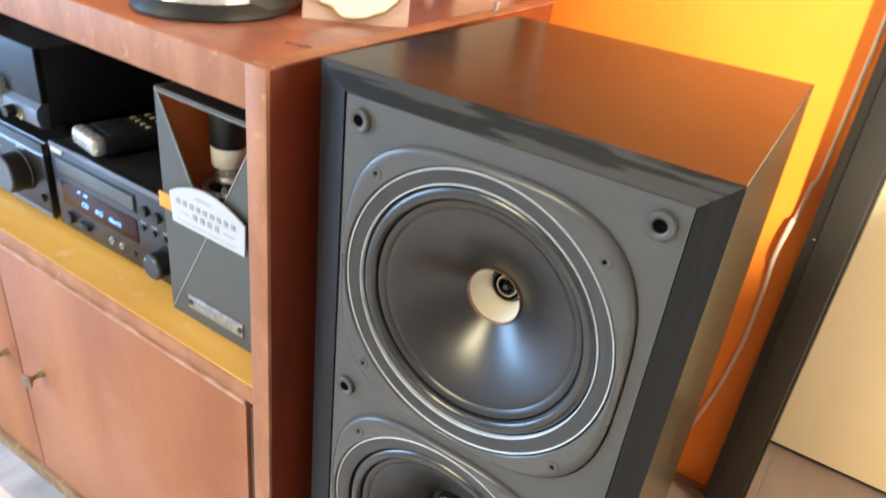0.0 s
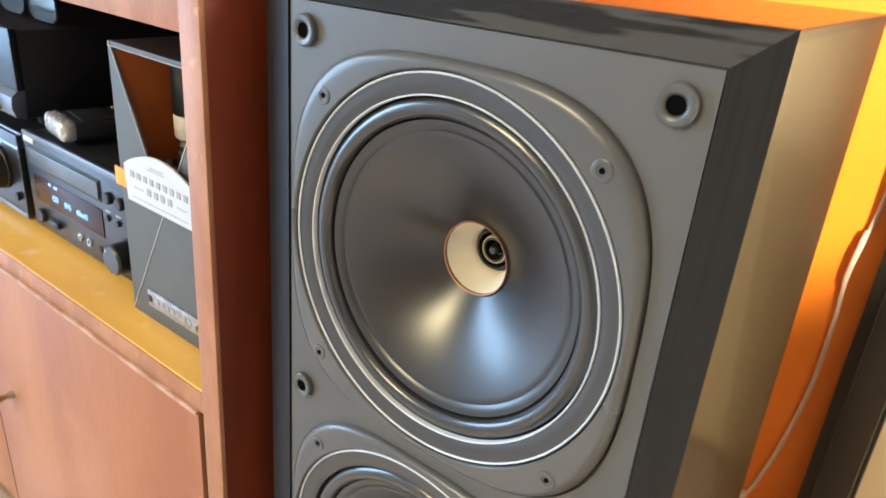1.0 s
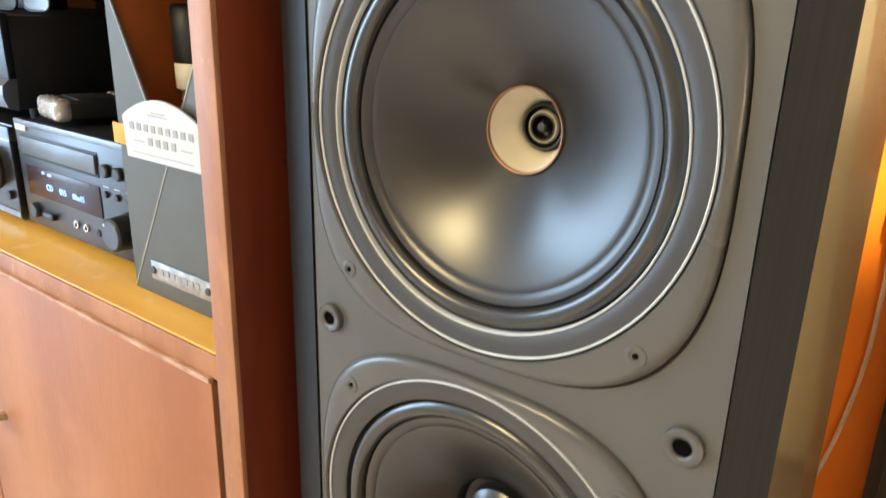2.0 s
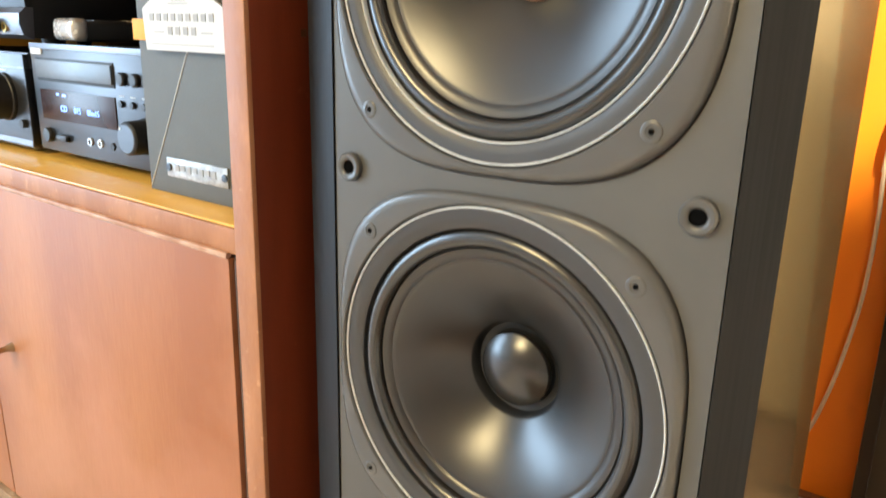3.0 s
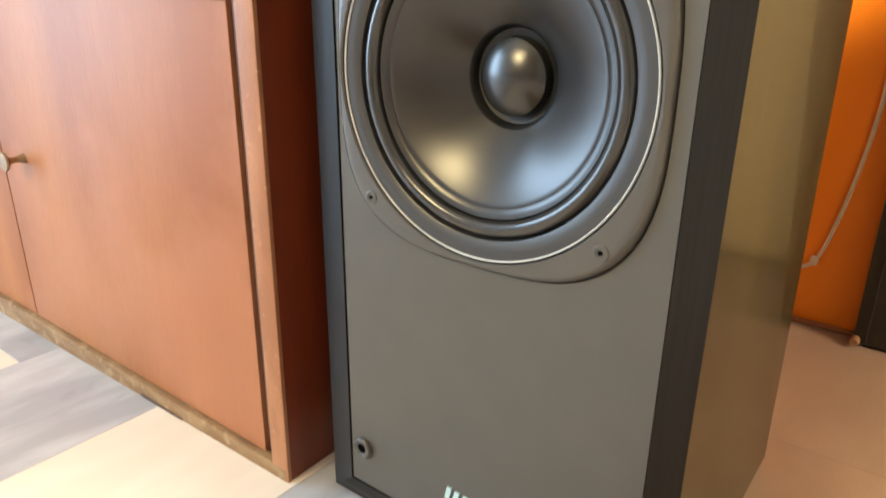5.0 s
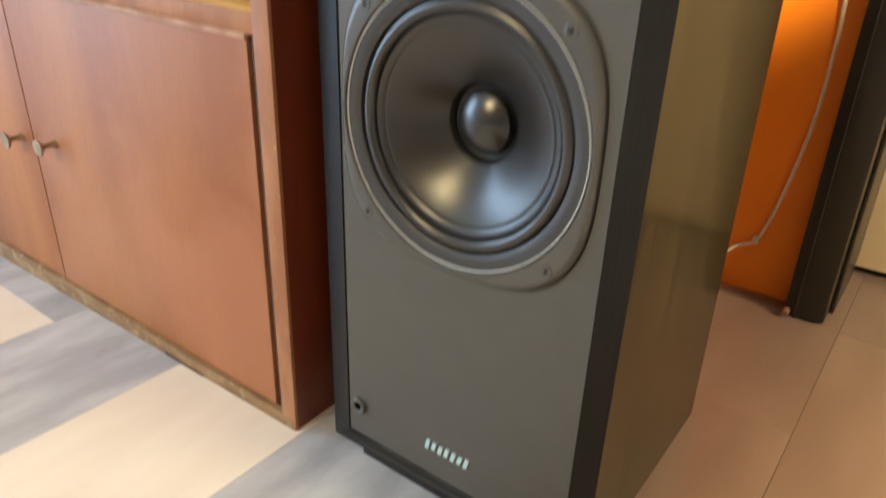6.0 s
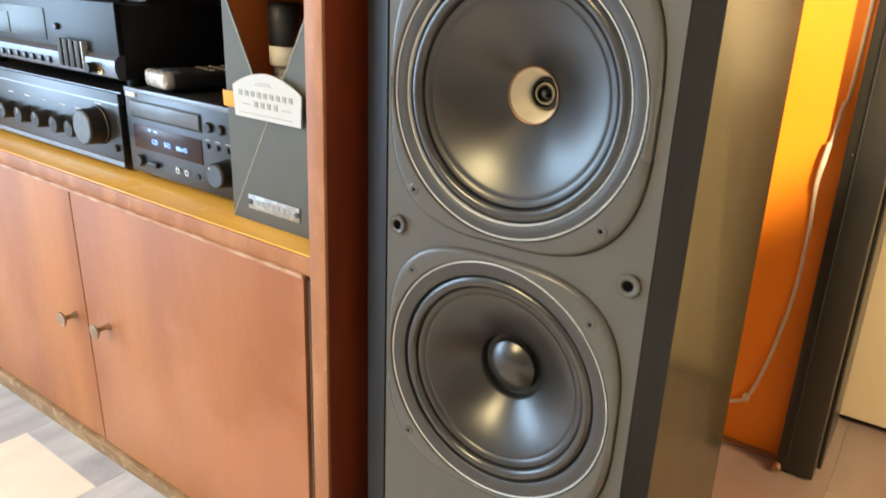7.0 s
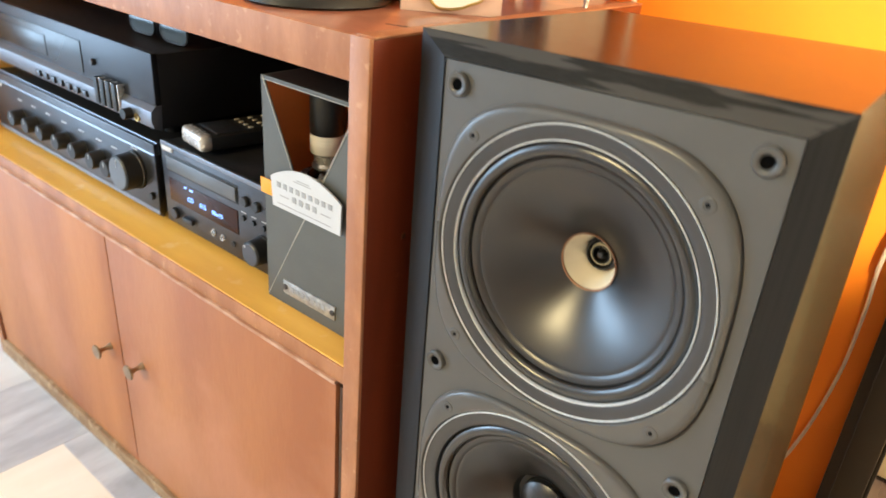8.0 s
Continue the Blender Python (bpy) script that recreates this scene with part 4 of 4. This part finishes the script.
# ---------- small things in the bay, on the receiver ----------
def spectacles():
    g = thing("spectacles", (-0.60, 0.085, 0.600), "folded dark spectacles with pale lenses, on the receiver", "spectacles", TURN @ Matrix.Translation((0.03, 0, -0.0154)))
    for cx in (-0.656, -0.592):
        lens = [(cx + 0.0255 * math.copysign(abs(math.cos(a)) ** 0.5, math.cos(a)), 0.6170 + 0.0160 * math.copysign(abs(math.sin(a)) ** 0.5, math.sin(a))) for a in [2 * math.pi * k / 28 for k in range(28)]]
        part("lens", slab(lens, 0.0900, 0.0912), "glass_lens", g, "pale reflecting lens")
        part("rim", tube([(x, 0.0906, z) for x, z in lens] + [(lens[0][0], 0.0906, lens[0][1])], 0.0013, 8), "black", g)
    part("bridge", tube([(-0.6310, 0.0906, 0.624), (-0.624, 0.0885, 0.628), (-0.6170, 0.0906, 0.624)], 0.0013, 8), "black", g)
    for x in (-0.682, -0.566):
        part("temple", tube([(x, 0.091, 0.629), (x + 0.004, 0.160, 0.622), (x + 0.006, 0.220, 0.6035)], 0.0018, 8), "black", g)


M["glass_lens"] = material("pale_lens_glass", (0.07, 0.085, 0.085), 0.10, scale=20, spec=0.3)
spectacles()
cartridge = thing("small_case", (-0.72, 0.10, 0.600), "small dark grey and black case, on the receiver", "case", TURN @ Matrix.Translation((0.0, 0.07, -0.0154)))
part("body", box(-0.752, -0.700, 0.082, 0.120, 0.600, 0.6140, 0.002), "black", cartridge)
part("lid", box(-0.750, -0.702, 0.0835, 0.1185, 0.6140, 0.6195, 0.002), "tray", cartridge, "dark grey lid")
# thin orange patch set just below the cabinet top
patch = thing("orange_patch", (-0.50, 0.0, 0.64), "small orange patch under the cabinet top", "paper", TURN)
part("sheet", box(-0.414, -0.399, 0.0500, 0.0508, 0.6290, 0.6424), "tag", patch)


# ---------- things on the sideboard ----------
def device_stand():
    d = thing("device_stand", (-0.305, 0.08, 0.668), "black device foot with silver front, on the sideboard", "stand", TURN)
    zz = 0.668

    def oval(a, b, z, cx=-0.309, cy=0.076, n=40):
        return [(cx + a * math.cos(2 * math.pi * k / n), cy + b * math.sin(2 * math.pi * k / n), z) for k in range(n)]

    part("base", loft([oval(0.052, 0.064, zz), oval(0.055, 0.067, zz + 0.002), oval(0.054, 0.066, zz + 0.006), oval(0.049, 0.060, zz + 0.012)]), "black", d, "black oval base")
    part("shell", loft([oval(0.050, 0.062, zz + 0.0065), oval(0.047, 0.058, zz + 0.016), oval(0.040, 0.050, zz + 0.034), oval(0.030, 0.038, zz + 0.060), oval(0.022, 0.026, zz + 0.10)]), "silver", d, "silver curved shell")
    part("back_shell", loft([oval(0.040, 0.056, zz + 0.0068, -0.295, 0.093), oval(0.037, 0.052, zz + 0.017, -0.295, 0.093), oval(0.030, 0.040, zz + 0.045, -0.297, 0.093), oval(0.020, 0.024, zz + 0.10, -0.302, 0.086)]), "black", d, "black back shell")


def mouse():
    m = thing("computer_mouse", (-0.285, 0.186, 0.668), "black and silver small mouse, on the sideboard", "mouse", TURN)

    def oval(a, b, z, n=32):
        return [(-0.283 + a * math.cos(2 * math.pi * k / n), 0.188 + b * math.sin(2 * math.pi * k / n), z) for k in range(n)]

    part("shell", loft([oval(0.026, 0.038, 0.668), oval(0.029, 0.043, 0.672), oval(0.028, 0.041, 0.684), oval(0.020, 0.030, 0.696), oval(0.008, 0.012, 0.700)]), "black", m)
    part("trim", loft([oval(0.0292, 0.0435, 0.6755), oval(0.0294, 0.0437, 0.6775), oval(0.0290, 0.0430, 0.6800)]), "silver", m, "silver side trim")


def plaque():
    turn = TURN @ Matrix.Translation((-0.214, 0.134, 0.6682)) @ Matrix.Rotation(radians(38), 4, "Z") @ Matrix.Rotation(radians(-16), 4, "X")
    p = new("plaque")
    p.empty_display_size = 0.03
    p.matrix_world = turn
    BASE[p.name] = Vector((0, 0, 0))
    tagged(p, "white glazed plaque on pinkish card, on the sideboard", "plaque")
    part("card", box(-0.042, 0.042, 0.0, 0.003, 0.0, 0.115, 0.0005), "card_pink", p, "pinkish mount card")
    wav = []
    for k in range(60):
        a = 2 * math.pi * k / 60
        w = 1 + 0.035 * math.sin(7 * a) + 0.02 * math.sin(11 * a + 1)
        wav.append((0.036 * w * math.copysign(abs(math.cos(a)) ** 0.6, math.cos(a)), 0.056 + 0.051 * w * math.copysign(abs(math.sin(a)) ** 0.7, math.sin(a))))
    part("plaque_face", slab(wav, -0.006, 0.0), "porcelain", p, "white glazed plaque")
    part("gilt_edge", tube([(x, -0.0055, z) for x, z in wav] + [(wav[0][0], -0.0055, wav[0][1])], 0.0012, 6), "gold", p, "thin gilt edge")


device_stand()
mouse()
plaque()
stool = thing("small_stand", (-0.285, 0.345, 0.668), "dark blue small stand on legs, on the sideboard", "stand", TURN)
for x in (-0.306, -0.272):
    part("leg", loft([[(x, 0.338, 0.6681), (x + 0.014, 0.338, 0.6681), (x + 0.014, 0.352, 0.6681), (x, 0.352, 0.6681)], [(x + 0.003, 0.338, 0.700), (x + 0.019, 0.338, 0.700), (x + 0.019, 0.352, 0.700), (x + 0.003, 0.352, 0.700)]]), "navy", stool)
part("body", box(-0.308, -0.250, 0.332, 0.358, 0.700, 0.760, 0.003), "navy", stool)
paper = thing("paper_stack", (-0.33, 0.33, 0.668), "cream papers lying on the sideboard", "papers", TURN)
for k in range(3):
    part("sheet", box(-0.440 + 0.006 * k, -0.318 + 0.004 * k, 0.295 + 0.005 * k, 0.375, 0.6682 + 0.002 * k, 0.6698 + 0.002 * k), "cream_card", paper)
carton = thing("cardboard_box", (-0.34, 0.47, GROUND), "tall cream cardboard box standing behind the sideboard", "box")
part("carton", box(-0.392, -0.287, 0.425, 0.570, GROUND, 0.80, 0.002), "cream_card", carton)

# ---------- cables ----------
c = thing("speaker_cable", (0.05, 0.57, 0.06), "thin white cable clipped to the orange wall", "cable")
part("cord", tube([(0.03, 0.470, 0.03), (0.060, 0.562, 0.070), (0.088, 0.572, 0.088), (0.103, 0.572, 0.140), (0.113, 0.572, 0.200), (0.120, 0.572, 0.270), (0.1205, 0.572, 0.350), (0.1185, 0.571, 0.410), (0.127, 0.572, 0.50), (0.134, 0.572, 0.70), (0.134, 0.572, 2.2)], 0.0023), "cable", c)
part("clip", box(0.084, 0.092, 0.567, 0.578, 0.084, 0.094, 0.002), "cable", c)
part("conduit", tube([(0.1178, 0.568, 0.400), (0.1185, 0.567, 0.42), (0.1200, 0.567, 0.44), (0.1225, 0.569, 0.462)], 0.0027), "cable", c, "thicker white sleeve")
w = thing("wall_cable", (-0.244, 0.571, 0.6), "white cable running up the orange wall", "cable")
part("cord", tube([(-0.252, 0.572, 0.3), (-0.2522, 0.572, 0.6), (-0.254, 0.572, 0.9), (-0.254, 0.572, 1.6)], 0.0035), "cable", w)

# ---------- floor of printed planks ----------
floor = solid("floor", box(LEFT - 0.15, RIGHT + 0.15, FRONT - 0.15, 0.90, -0.06, GROUND - 0.0035), "subfloor", "floor of cream and blue-grey printed planks")
stain = solid("paint_smear", box(0.020, 0.1450, 0.5650, 0.5775, GROUND - 0.001, GROUND + 0.0035, 0.001), "smear", "brown paint smear along the wall foot", category="stain")
STEP, START, LONG = 0.187, -0.161, 0.92
rng = random.Random(4)
made = {}
named = {-6: "plank_cream", -5: "plank_pale", -4: "plank_grey", -2: "plank_grey", -1: "plank_cream", 0: "plank_grey", 1: "plank_pale"}
col = -15
while START + col * STEP < RIGHT + 0.15:
    x0 = START + col * STEP
    offset = {0: -0.113, -1: -0.62, -2: -0.46, -3: -0.056, -4: -0.35, -5: -0.55, -6: -0.40, 1: 0.30}.get(col, rng.uniform(0, LONG))
    k = math.floor((FRONT - offset) / LONG)
    while offset + k * LONG < 0.90:
        y0, y1 = max(offset + k * LONG, FRONT - 0.1), min(offset + (k + 1) * LONG, 0.895)
        if y1 - y0 > 0.02:
            key = (round(y1 - y0, 3))
            if col == 0:
                mat = "plank_grey" if k == 0 else "plank_pale"
            elif col == -3:
                mat = "plank_cream" if k == -1 else "plank_grey"
            elif col == -1:
                mat = "plank_cream"
            # right of the loudspeaker the floor's shade is in the plank colour
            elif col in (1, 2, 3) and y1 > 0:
                mat = "plank_tan_shaded"
            else:
                mat = named.get(col) or rng.choice(("plank_cream", "plank_grey", "plank_pale", "plank_grey"))
            if (key, mat) not in made:
                bm = box(-STEP / 2 + 0.0002, STEP / 2 - 0.0002, -(y1 - y0) / 2 + 0.0002, (y1 - y0) / 2 - 0.0002, -0.0032, 0.0, 0.0003, 1)
                mesh = bpy.data.meshes.new("plank")
                bm.to_mesh(mesh)
                bm.free()
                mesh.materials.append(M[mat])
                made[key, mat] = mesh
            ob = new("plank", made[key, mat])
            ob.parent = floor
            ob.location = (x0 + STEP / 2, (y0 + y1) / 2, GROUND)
        k += 1
    col += 1
